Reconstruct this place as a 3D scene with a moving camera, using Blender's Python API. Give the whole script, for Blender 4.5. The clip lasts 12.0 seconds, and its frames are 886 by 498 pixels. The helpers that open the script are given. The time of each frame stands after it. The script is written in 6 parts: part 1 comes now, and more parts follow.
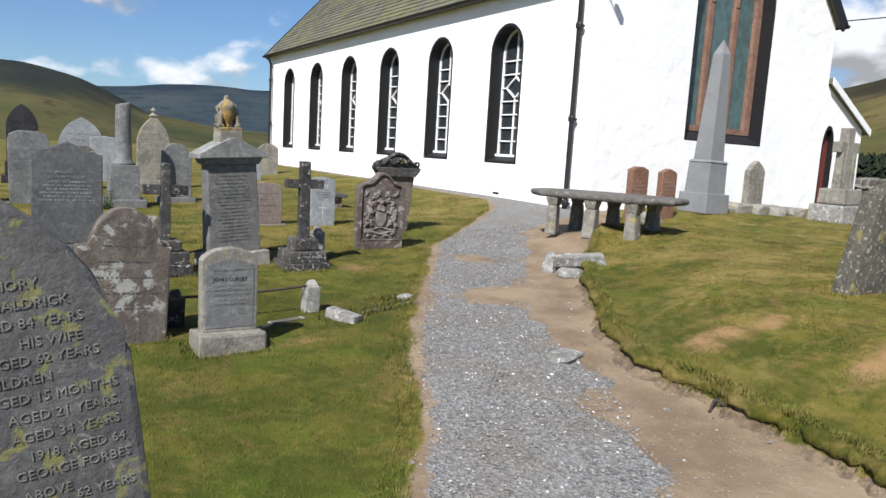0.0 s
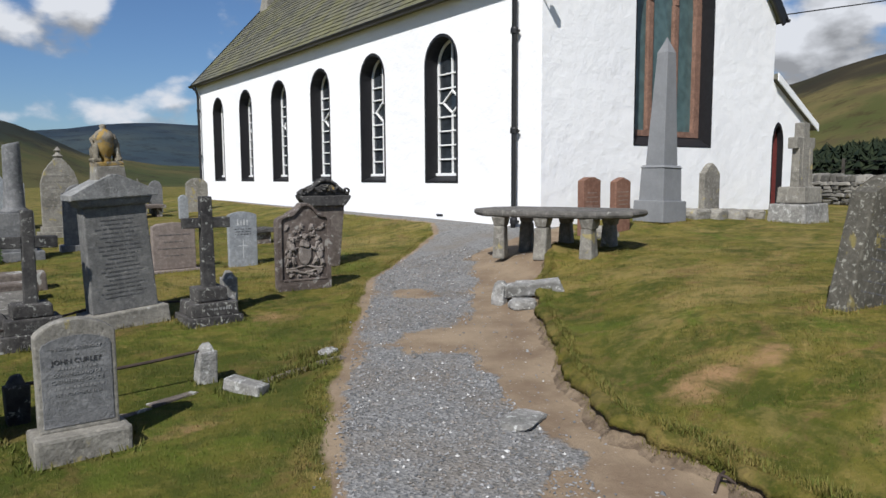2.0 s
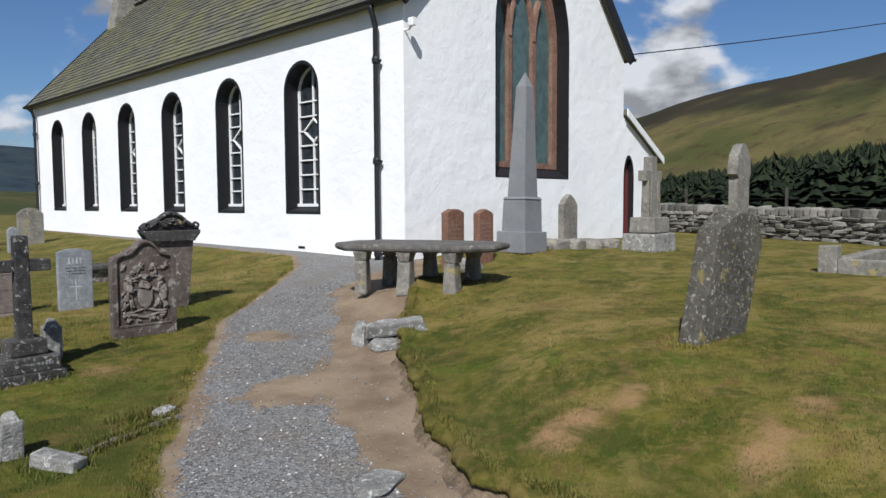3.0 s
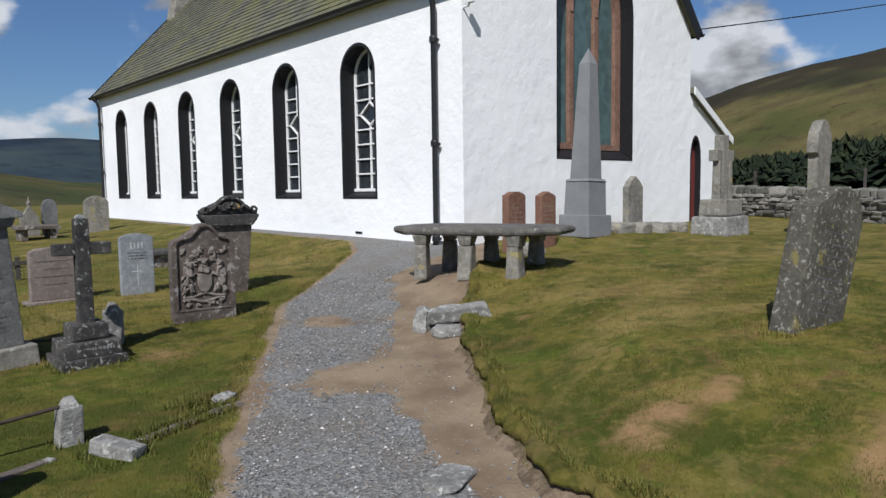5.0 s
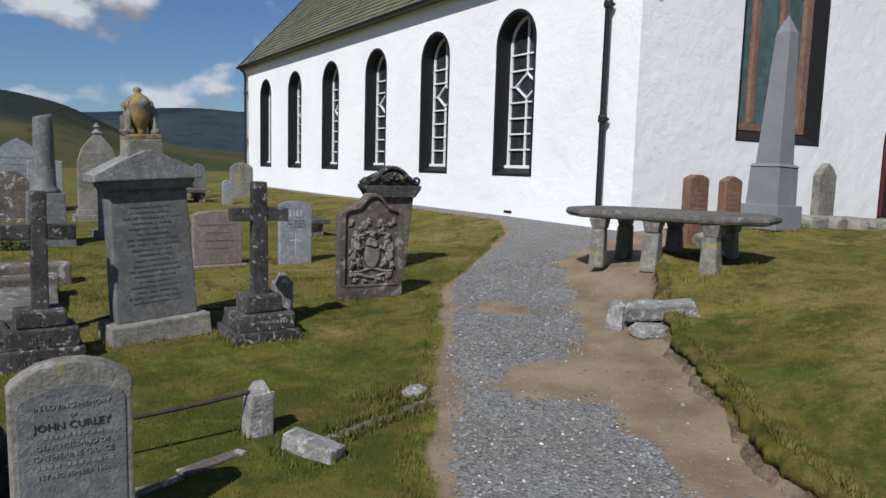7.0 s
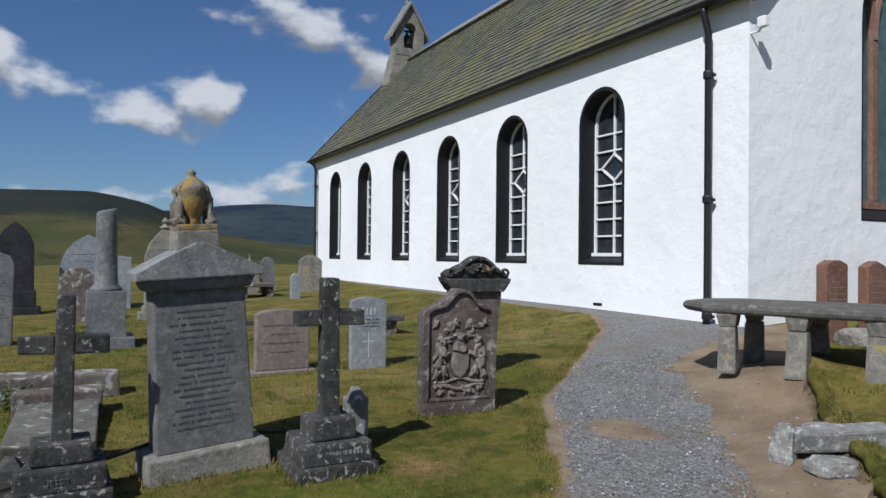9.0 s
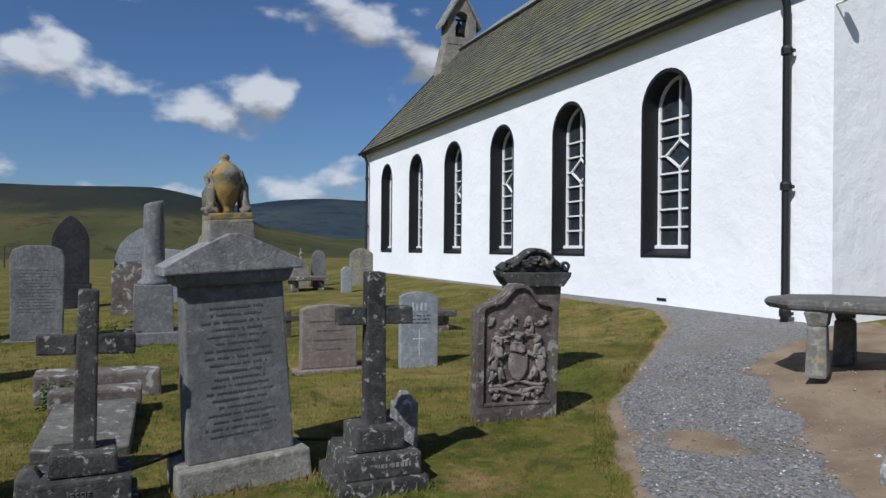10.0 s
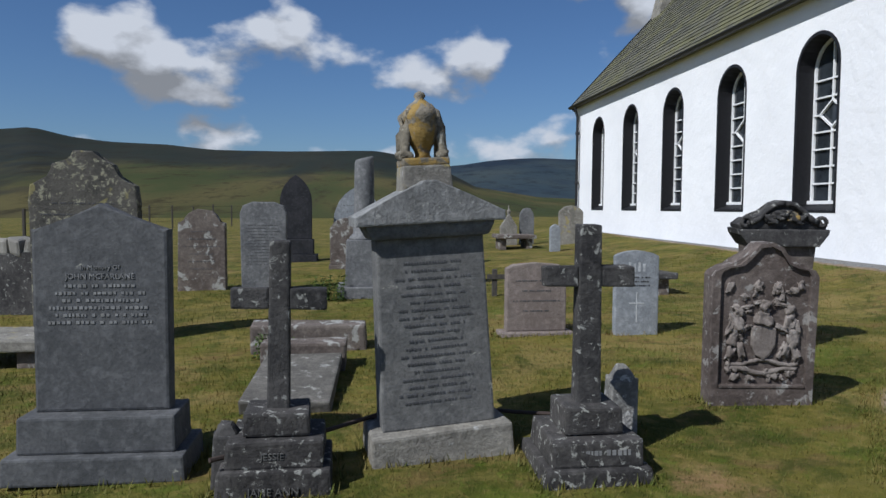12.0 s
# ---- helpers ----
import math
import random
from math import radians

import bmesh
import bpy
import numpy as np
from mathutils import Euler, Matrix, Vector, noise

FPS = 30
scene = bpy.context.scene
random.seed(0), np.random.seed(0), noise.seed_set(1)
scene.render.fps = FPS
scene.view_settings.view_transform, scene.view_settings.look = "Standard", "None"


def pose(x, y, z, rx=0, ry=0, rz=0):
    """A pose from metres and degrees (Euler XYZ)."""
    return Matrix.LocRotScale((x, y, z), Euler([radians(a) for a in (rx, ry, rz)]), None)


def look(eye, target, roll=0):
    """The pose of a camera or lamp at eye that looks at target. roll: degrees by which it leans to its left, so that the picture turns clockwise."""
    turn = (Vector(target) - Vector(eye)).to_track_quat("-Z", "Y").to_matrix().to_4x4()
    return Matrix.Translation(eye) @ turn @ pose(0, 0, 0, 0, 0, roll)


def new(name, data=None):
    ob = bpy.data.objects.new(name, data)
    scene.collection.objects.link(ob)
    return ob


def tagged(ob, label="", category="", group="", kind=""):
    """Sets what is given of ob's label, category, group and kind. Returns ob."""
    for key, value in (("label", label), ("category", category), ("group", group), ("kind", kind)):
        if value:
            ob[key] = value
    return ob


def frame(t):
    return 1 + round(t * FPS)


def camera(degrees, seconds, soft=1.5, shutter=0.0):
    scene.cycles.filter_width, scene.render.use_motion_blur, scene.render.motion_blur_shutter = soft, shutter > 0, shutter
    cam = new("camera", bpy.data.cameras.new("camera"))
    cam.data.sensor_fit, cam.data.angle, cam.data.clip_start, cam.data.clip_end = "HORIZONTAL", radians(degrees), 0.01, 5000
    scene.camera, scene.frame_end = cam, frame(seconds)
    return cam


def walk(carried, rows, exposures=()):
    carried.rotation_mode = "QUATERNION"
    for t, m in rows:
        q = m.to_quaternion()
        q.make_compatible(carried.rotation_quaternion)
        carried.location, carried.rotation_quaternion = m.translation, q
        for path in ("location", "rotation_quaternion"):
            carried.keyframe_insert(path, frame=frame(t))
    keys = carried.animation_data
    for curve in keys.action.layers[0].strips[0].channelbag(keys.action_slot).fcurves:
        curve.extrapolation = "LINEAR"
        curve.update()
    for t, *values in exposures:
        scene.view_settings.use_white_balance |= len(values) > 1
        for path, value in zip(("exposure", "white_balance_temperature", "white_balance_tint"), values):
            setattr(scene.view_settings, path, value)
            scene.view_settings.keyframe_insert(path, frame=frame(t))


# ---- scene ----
cam = camera(64.2, 12.0)
PATH = [
    (0, (-0.04, -0.001, 1.636), (1.01, 1.679, 1.367), 3.4),
    (0.5, (0.117, 0.124, 1.634), (1.225, 1.769, 1.382), 2.7),
    (1, (0.288, 0.388, 1.614), (1.412, 2.028, 1.396), 1.3),
    (1.5, (0.5, 0.606, 1.616), (1.52, 2.311, 1.391), -0.4),
    (2, (0.714, 0.779, 1.633), (1.872, 2.396, 1.427), -0.3),
    (2.5, (0.871, 0.869, 1.669), (2.241, 2.317, 1.508), -0.8),
    (3, (0.989, 0.948, 1.712), (2.428, 2.331, 1.578), -0.3),
    (3.2, (1.02, 0.959, 1.731), (2.46, 2.344, 1.641), -0.4),
    (4.8, (1.13, 1.126, 1.667), (2.513, 2.565, 1.538), -0.5),
    (5, (1.123, 1.219, 1.647), (2.451, 2.705, 1.479), -0.8),
    (5.5, (1.061, 1.396, 1.644), (2.374, 2.897, 1.481), -0.4),
    (6, (1.006, 1.619, 1.603), (2.226, 3.192, 1.411), -0.9),
    (6.5, (1.044, 1.87, 1.604), (2.144, 3.525, 1.38), 0.0),
    (7, (1.045, 2.169, 1.59), (2.119, 3.842, 1.364), 1.6),
    (7.2, (1.049, 2.263, 1.592), (2.126, 3.934, 1.367), 1.6),
    (8.8, (1.3, 3.049, 1.597), (2.208, 4.829, 1.52), 1.5),
    (9, (1.346, 3.15, 1.592), (2.263, 4.927, 1.615), 0.6),
    (9.5, (1.421, 3.349, 1.571), (2.314, 5.139, 1.597), -0.4),
    (10, (1.526, 3.558, 1.581), (2.31, 5.398, 1.584), 0.5),
    (10.5, (1.55, 3.747, 1.569), (2.275, 5.611, 1.569), 0.2),
    (11, (1.559, 3.91, 1.538), (2.235, 5.792, 1.516), 0.6),
    (11.5, (1.604, 4.047, 1.527), (1.994, 6.007, 1.438), 0.8),
    (12, (1.672, 4.091, 1.53), (1.891, 6.076, 1.414), 0.4),
]
walk(cam, [(t, look(eye, target, roll)) for t, eye, target, roll in PATH],
     [(0, 0.62, 6500, 10), (1.0, 0.46, 6480, 10), (2.0, 0.2, 6400, 10), (3.0, 0.12, 6300, 10), (5.0, 0.0, 6280, 10), (7.0, -0.05, 6250, 10), (9.0, -0.1, 6080, 10), (12.0, -0.1, 6000, 10)])

# ---- world, sun ----
SUN_DIR = Vector((-0.83, -0.56, 1.02)).normalized()
world = bpy.data.worlds.new("world")
scene.world = world
world.use_nodes = True
wn, wl = world.node_tree.nodes, world.node_tree.links
wn.clear()
w_out, w_bg = wn.new("ShaderNodeOutputWorld"), wn.new("ShaderNodeBackground")
w_sky = wn.new("ShaderNodeTexSky")
w_sky.sky_type, w_sky.sun_disc = "NISHITA", False
w_sky.sun_elevation = math.asin(SUN_DIR.z)
w_sky.sun_rotation = math.atan2(SUN_DIR.x, SUN_DIR.y)
w_sky.air_density, w_sky.dust_density, w_sky.ozone_density = 1.0, 0.4, 2.0
w_bg.inputs["Strength"].default_value = 0.06
# scattered cumulus: noise on a flat cloud deck above the place
w_tc, w_sep = wn.new("ShaderNodeTexCoord"), wn.new("ShaderNodeSeparateXYZ")
wl.new(w_tc.outputs["Generated"], w_sep.inputs[0])


def w_math(op, a, b=None, c=None):
    n = wn.new("ShaderNodeMath")
    n.operation = op
    for i, v in enumerate((a, b, c)):
        if v is None:
            continue
        if isinstance(v, (int, float)):
            n.inputs[i].default_value = v
        else:
            wl.new(v, n.inputs[i])
    return n.outputs[0]



def w_cloud(lift):
    """Billowing noise over the sky; lift samples it a little higher up."""
    v = wn.new("ShaderNodeCombineXYZ")
    wl.new(w_sep.outputs[0], v.inputs[0]), wl.new(w_sep.outputs[1], v.inputs[1])
    wl.new(w_math("MULTIPLY", w_math("ADD", w_sep.outputs[2], lift), 1.7), v.inputs[2])
    m = wn.new("ShaderNodeMapping")
    m.inputs["Location"].default_value = (3.3, 1.7, 5.2)
    wl.new(v.outputs[0], m.inputs["Vector"])
    n = wn.new("ShaderNodeTexNoise")
    n.inputs["Scale"].default_value, n.inputs["Detail"].default_value = 6.4, 8
    n.inputs["Roughness"].default_value, n.inputs["Distortion"].default_value = 0.47, 0.0
    wl.new(m.outputs[0], n.inputs["Vector"])
    return n.outputs["Fac"]


w_c0, w_c1 = w_cloud(0.0), w_cloud(0.035)
w_low = wn.new("ShaderNodeMapRange")
wl.new(w_sep.outputs[2], w_low.inputs["Value"])
for k, x in zip(("From Min", "From Max", "To Min", "To Max"), (0.05, 0.42, 0.045, -0.025)):
    w_low.inputs[k].default_value = x
w_d = w_math("ADD", w_c0, w_low.outputs[0])
w_dens = wn.new("ShaderNodeMapRange")
w_dens.interpolation_type = "SMOOTHSTEP"
wl.new(w_d, w_dens.inputs["Value"])
w_dens.inputs["From Min"].default_value, w_dens.inputs["From Max"].default_value = 0.535, 0.628
w_n2 = wn.new("ShaderNodeMapRange")
wl.new(w_math("SUBTRACT", w_c0, w_c1), w_n2.inputs["Value"])
w_n2.inputs["From Min"].default_value, w_n2.inputs["From Max"].default_value = -0.05, 0.07
w_n2.inputs["To Min"].default_value, w_n2.inputs["To Max"].default_value = 4.6, 11.0
w_cc = wn.new("ShaderNodeCombineColor")
for i, k in enumerate((0.97, 1.0, 1.06)):
    wl.new(w_math("MULTIPLY", w_n2.outputs[0], k), w_cc.inputs[i])
w_mix = wn.new("ShaderNodeMix")
w_mix.data_type = "RGBA"
wl.new(w_dens.outputs[0], w_mix.inputs["Factor"])
w_tint = wn.new("ShaderNodeMix")
w_tint.data_type, w_tint.blend_type = "RGBA", "MULTIPLY"
w_tint.inputs["Factor"].default_value = 1.0
w_tint.inputs["B"].default_value = (0.76, 0.96, 1.24, 1)
wl.new(w_sky.outputs[0], w_tint.inputs["A"])
wl.new(w_tint.outputs["Result"], w_mix.inputs["A"]), wl.new(w_cc.outputs[0], w_mix.inputs["B"])
wl.new(w_mix.outputs["Result"], w_bg.inputs["Color"])
wl.new(w_bg.outputs[0], w_out.inputs[0])

sun = new("sun", bpy.data.lights.new("sun", "SUN"))
sun.data.energy, sun.data.angle, sun.data.color = 5.0, radians(0.55), (1.0, 0.975, 0.94)
sun.matrix_world = look(tuple(SUN_DIR * 50), (0, 0, 0))


# ---- material tools ----
class Mat:
    """A small builder for node materials, in object or world metres."""

    def __init__(self, name, rough=0.9, metal=0.0, spec=0.3):
        self.m = bpy.data.materials.new(name)
        self.m.use_nodes = True
        self.n, self.l = self.m.node_tree.nodes, self.m.node_tree.links
        self.b = self.n["Principled BSDF"]
        self.b.inputs["Roughness"].default_value = rough
        self.b.inputs["Metallic"].default_value = metal
        self.b.inputs["Specular IOR Level"].default_value = spec
        self.geo = self.n.new("ShaderNodeNewGeometry").outputs["Position"]

    def noise(self, scale, detail=4, rough=0.55, stretch=None, dist=0.0):
        t = self.n.new("ShaderNodeTexNoise")
        t.inputs["Scale"].default_value, t.inputs["Detail"].default_value = scale, detail
        t.inputs["Roughness"].default_value, t.inputs["Distortion"].default_value = rough, dist
        v = self.geo
        if stretch:
            mp = self.n.new("ShaderNodeMapping")
            mp.inputs["Scale"].default_value = stretch
            self.l.new(v, mp.inputs["Vector"])
            v = mp.outputs[0]
        self.l.new(v, t.inputs["Vector"])
        return t.outputs["Fac"]

    def cells(self, scale, feature="F1", out="Distance"):
        t = self.n.new("ShaderNodeTexVoronoi")
        t.feature = feature
        t.inputs["Scale"].default_value = scale
        self.l.new(self.geo, t.inputs["Vector"])
        return t.outputs[out]

    def span(self, v, a, b, c=0.0, d=1.0, smooth=True):
        t = self.n.new("ShaderNodeMapRange")
        t.interpolation_type = "SMOOTHSTEP" if smooth else "LINEAR"
        self.l.new(v, t.inputs["Value"])
        for k, x in zip(("From Min", "From Max", "To Min", "To Max"), (a, b, c, d)):
            t.inputs[k].default_value = x
        return t.outputs[0]

    def math(self, op, a, b):
        t = self.n.new("ShaderNodeMath")
        t.operation = op
        for i, v in enumerate((a, b)):
            if isinstance(v, (int, float)):
                t.inputs[i].default_value = v
            else:
                self.l.new(v, t.inputs[i])
        return t.outputs[0]

    def mix(self, f, a, b):
        t = self.n.new("ShaderNodeMix")
        t.data_type = "RGBA"
        for k, v in (("Factor", f), ("A", a), ("B", b)):
            if isinstance(v, tuple):
                t.inputs[k].default_value = (*v, 1)
            elif isinstance(v, (int, float)):
                t.inputs[k].default_value = v
            else:
                self.l.new(v, t.inputs[k])
        return t.outputs["Result"]

    def attr(self, name):
        t = self.n.new("ShaderNodeAttribute")
        t.attribute_name = name
        return t.outputs["Fac"]

    def rand(self):
        return self.n.new("ShaderNodeObjectInfo").outputs["Random"]

    def island(self):
        return self.n.new("ShaderNodeNewGeometry").outputs["Random Per Island"]

    def color(self, c):
        if isinstance(c, tuple):
            self.b.inputs["Base Color"].default_value = (*c, 1)
        else:
            self.l.new(c, self.b.inputs["Base Color"])
        return self

    def bump(self, h, strength=0.5, dist=0.02):
        t = self.n.new("ShaderNodeBump")
        t.inputs["Strength"].default_value, t.inputs["Distance"].default_value = strength, dist
        self.l.new(h, t.inputs["Height"])
        self.l.new(t.outputs[0], self.b.inputs["Normal"])
        return self


def stone_mat(name, dark, light, lichen=(0.42, 0.41, 0.34), lichen_amount=0.25, moss=None, grain=60.0, spots=9.0, relief=0.5, moss_at=0.60, speck=0.45, moss_scale=5.5):
    """Weathered stone: mottled ground tone, grain, pale lichen spots and, where it has any, yellow or green growth."""
    a = Mat(name, rough=0.88, spec=0.25)
    c = a.mix(a.span(a.noise(3.2, 5, 0.6), 0.3, 0.7), dark, light)
    c = a.mix(a.span(a.noise(grain, 3, 0.7), 0.35, 0.75, 0.0, speck), c, tuple(x * 0.45 for x in dark))
    c = a.mix(a.span(a.noise(18, 5, 0.65), 0.45, 0.72, 0, min(0.5, speck * 1.1)), c, tuple(min(1, x * 1.5) for x in light))
    if lichen_amount:
        f = a.span(a.noise(spots, 6, 0.68, dist=0.4), 0.72 - 0.32 * lichen_amount, 0.78 - 0.30 * lichen_amount)
        c = a.mix(a.math("MULTIPLY", f, 0.85), c, lichen)
    if moss:
        f = a.span(a.noise(moss_scale, 5, 0.6, dist=0.6), moss_at, moss_at + 0.08)
        c = a.mix(a.math("MULTIPLY", f, 0.8), c, moss)
    h = a.math("ADD", a.noise(grain, 4, 0.7), a.math("MULTIPLY", a.noise(14, 5, 0.6), 1.2))
    return a.color(c).bump(h, relief, 0.012).m


M_GREY = stone_mat("grey granite", (0.108, 0.11, 0.112), (0.18, 0.18, 0.178), lichen_amount=0.16)
M_BROWN = stone_mat("brown lichened sandstone", (0.09, 0.072, 0.062), (0.16, 0.135, 0.115), lichen=(0.36, 0.36, 0.33), lichen_amount=0.52, spots=6)
M_RED = stone_mat("red sandstone", (0.075, 0.058, 0.05), (0.14, 0.115, 0.10), lichen=(0.30, 0.285, 0.26), lichen_amount=0.5, spots=13)
M_PINK = stone_mat("pink granite", (0.19, 0.155, 0.135), (0.24, 0.20, 0.175), lichen_amount=0.08, grain=90)
M_PALE = stone_mat("pale sandstone", (0.15, 0.14, 0.12), (0.26, 0.245, 0.21), lichen=(0.42, 0.42, 0.4), lichen_amount=0.3, moss=(0.30, 0.25, 0.10))
M_WHITE = stone_mat("pale grey memorial stone", (0.20, 0.215, 0.23), (0.27, 0.285, 0.295), lichen_amount=0.1, relief=0.2)
M_DARK = stone_mat("blackened stone", (0.028, 0.027, 0.027), (0.075, 0.071, 0.067), lichen=(0.30, 0.30, 0.27), lichen_amount=0.42, spots=20)
M_STEP = stone_mat("blackened step stone", (0.030, 0.028, 0.027), (0.078, 0.073, 0.068), lichen=(0.33, 0.33, 0.295), lichen_amount=0.46, spots=22)
M_ROCK = stone_mat("rough field stone", (0.17, 0.165, 0.15), (0.33, 0.32, 0.30), lichen=(0.5, 0.5, 0.47), lichen_amount=0.5, spots=16, relief=0.9)
M_BRICKRED = stone_mat("polished red granite", (0.15, 0.075, 0.05), (0.21, 0.115, 0.08), lichen_amount=0.0)
M_OBELISK = stone_mat("smooth grey granite", (0.165, 0.17, 0.175), (0.195, 0.20, 0.205), lichen_amount=0.0, relief=0.06, speck=0.15)
M_LICHEN = stone_mat("stone thick with lichen", (0.06, 0.057, 0.05), (0.12, 0.112, 0.095), lichen=(0.30, 0.29, 0.20), lichen_amount=0.55, spots=18, moss=(0.26, 0.23, 0.10))
M_JET = stone_mat("black weathered stone", (0.016, 0.017, 0.020), (0.034, 0.034, 0.038), lichen_amount=0.1, relief=0.25)
M_TABLE = stone_mat("dark table slab", (0.085, 0.08, 0.072), (0.15, 0.14, 0.125), lichen=(0.30, 0.29, 0.26), lichen_amount=0.3, spots=7)
M_LEDGER = stone_mat("mottled ledger stone", (0.085, 0.08, 0.07), (0.15, 0.14, 0.122), lichen=(0.33, 0.33, 0.30), lichen_amount=0.5, spots=9)
M_LEAN = stone_mat("old brown-grey stone with lichen spots", (0.055, 0.050, 0.038), (0.105, 0.097, 0.078), lichen=(0.33, 0.32, 0.27), lichen_amount=0.50, spots=30, moss=(0.22, 0.18, 0.06), moss_at=0.62)
M_RELIEF = stone_mat("pale worn carving", (0.16, 0.135, 0.118), (0.25, 0.22, 0.195), lichen=(0.36, 0.34, 0.31), lichen_amount=0.4, spots=20)
M_URN = stone_mat("carved stone with yellow lichen", (0.13, 0.115, 0.085), (0.25, 0.22, 0.17), lichen=(0.36, 0.35, 0.3), lichen_amount=0.35, moss=(0.30, 0.19, 0.04), moss_at=0.50, moss_scale=9)
M_SLATENEAR = stone_mat("slate grey stone with green lichen", (0.066, 0.066, 0.07), (0.112, 0.11, 0.108), lichen=(0.20, 0.195, 0.165), lichen_amount=0.38, spots=26, grain=70, relief=0.3, moss=(0.20, 0.195, 0.07), moss_at=0.545, moss_scale=17)
M_GREYDARK = stone_mat("mid grey granite", (0.070, 0.072, 0.074), (0.115, 0.116, 0.117), lichen_amount=0.12, relief=0.25)
M_GREYMID = stone_mat("weathered grey stone", (0.105, 0.105, 0.102), (0.165, 0.162, 0.153), lichen_amount=0.22, relief=0.3)
M_CAP = stone_mat("lichened grey coping stone", (0.14, 0.14, 0.135), (0.25, 0.25, 0.24), lichen=(0.34, 0.34, 0.31), lichen_amount=0.4, spots=14)


def harl():
    a = Mat("white harled wall", rough=0.92, spec=0.2)
    c = a.mix(a.span(a.noise(0.5, 4), 0.35, 0.7), (0.80, 0.80, 0.80), (0.86, 0.86, 0.855))
    c = a.mix(a.span(a.noise(7, 6, 0.7, stretch=(1, 1, 0.15)), 0.62, 0.8, 0, 0.25), c, (0.6, 0.6, 0.57))
    h = a.math("ADD", a.math("MULTIPLY", a.noise(3.2, 5, 0.55), 2.2), a.math("MULTIPLY", a.noise(24, 4, 0.6), 0.5))
    return a.color(c).bump(h, 0.34, 0.03).m


M_HARL = harl()


def plain(name, c, rough=0.5, metal=0.0, var=0.25, scale=20, spec=0.4):
    a = Mat(name, rough, metal, spec)
    k = a.mix(a.span(a.noise(scale, 5), 0.3, 0.75), tuple(x * (1 - var) for x in c), tuple(min(1, x * (1 + var)) for x in c))
    return a.color(k).bump(a.noise(scale * 3, 4), 0.15, 0.004).m


M_BLACK = plain("black painted stone", (0.012, 0.012, 0.014), 0.55)
M_IRON = plain("black cast iron", (0.012, 0.012, 0.013), 0.45, 0.0)
M_RUST = plain("rusty iron bar", (0.05, 0.035, 0.028), 0.85)
M_WHITEPAINT = plain("white paint", (0.78, 0.78, 0.77), 0.45, var=0.05)
M_DOOR = plain("dark red door paint", (0.16, 0.035, 0.03), 0.5)
M_MULLION = stone_mat("red sandstone tracery", (0.17, 0.098, 0.07), (0.25, 0.145, 0.105), lichen_amount=0.12)
M_LEAD = plain("dull lead flashing", (0.25, 0.25, 0.25), 0.6)
M_WOODPOST = plain("grey weathered wood", (0.06, 0.053, 0.045), 0.9, scale=30)
M_INK = plain("shallow cut lettering", (0.035, 0.035, 0.037), 0.9)
M_INKPALE = plain("pale cut lettering", (0.20, 0.20, 0.195), 0.9)


def glass_mat(name, tint, rough=0.06):
    a = Mat(name, rough, 0.0, 0.5)
    a.color(a.mix(a.span(a.noise(6, 3), 0.3, 0.7), tint, tuple(x * 1.6 for x in tint)))
    return a.bump(a.noise(9, 2), 0.08, 0.01).m


M_GLASS = glass_mat("dark window glass", (0.02, 0.024, 0.028))
M_TEAL = glass_mat("blue green leaded glass", (0.055, 0.09, 0.09), 0.35)


def slate_mat():
    a = Mat("mossy slate", 0.9, spec=0.2)
    c = a.mix(a.math("FRACT", a.math("ADD", a.island(), a.rand()), 0.0), (0.075, 0.075, 0.062), (0.135, 0.13, 0.10))
    c = a.mix(a.span(a.noise(1.1, 6, 0.65), 0.42, 0.68, 0, 0.75), c, (0.15, 0.145, 0.065))
    c = a.mix(a.span(a.noise(9, 5, 0.6), 0.5, 0.75, 0, 0.5), c, (0.07, 0.07, 0.06))
    return a.color(c).bump(a.noise(25, 4), 0.4, 0.01).m


M_SLATES = slate_mat()


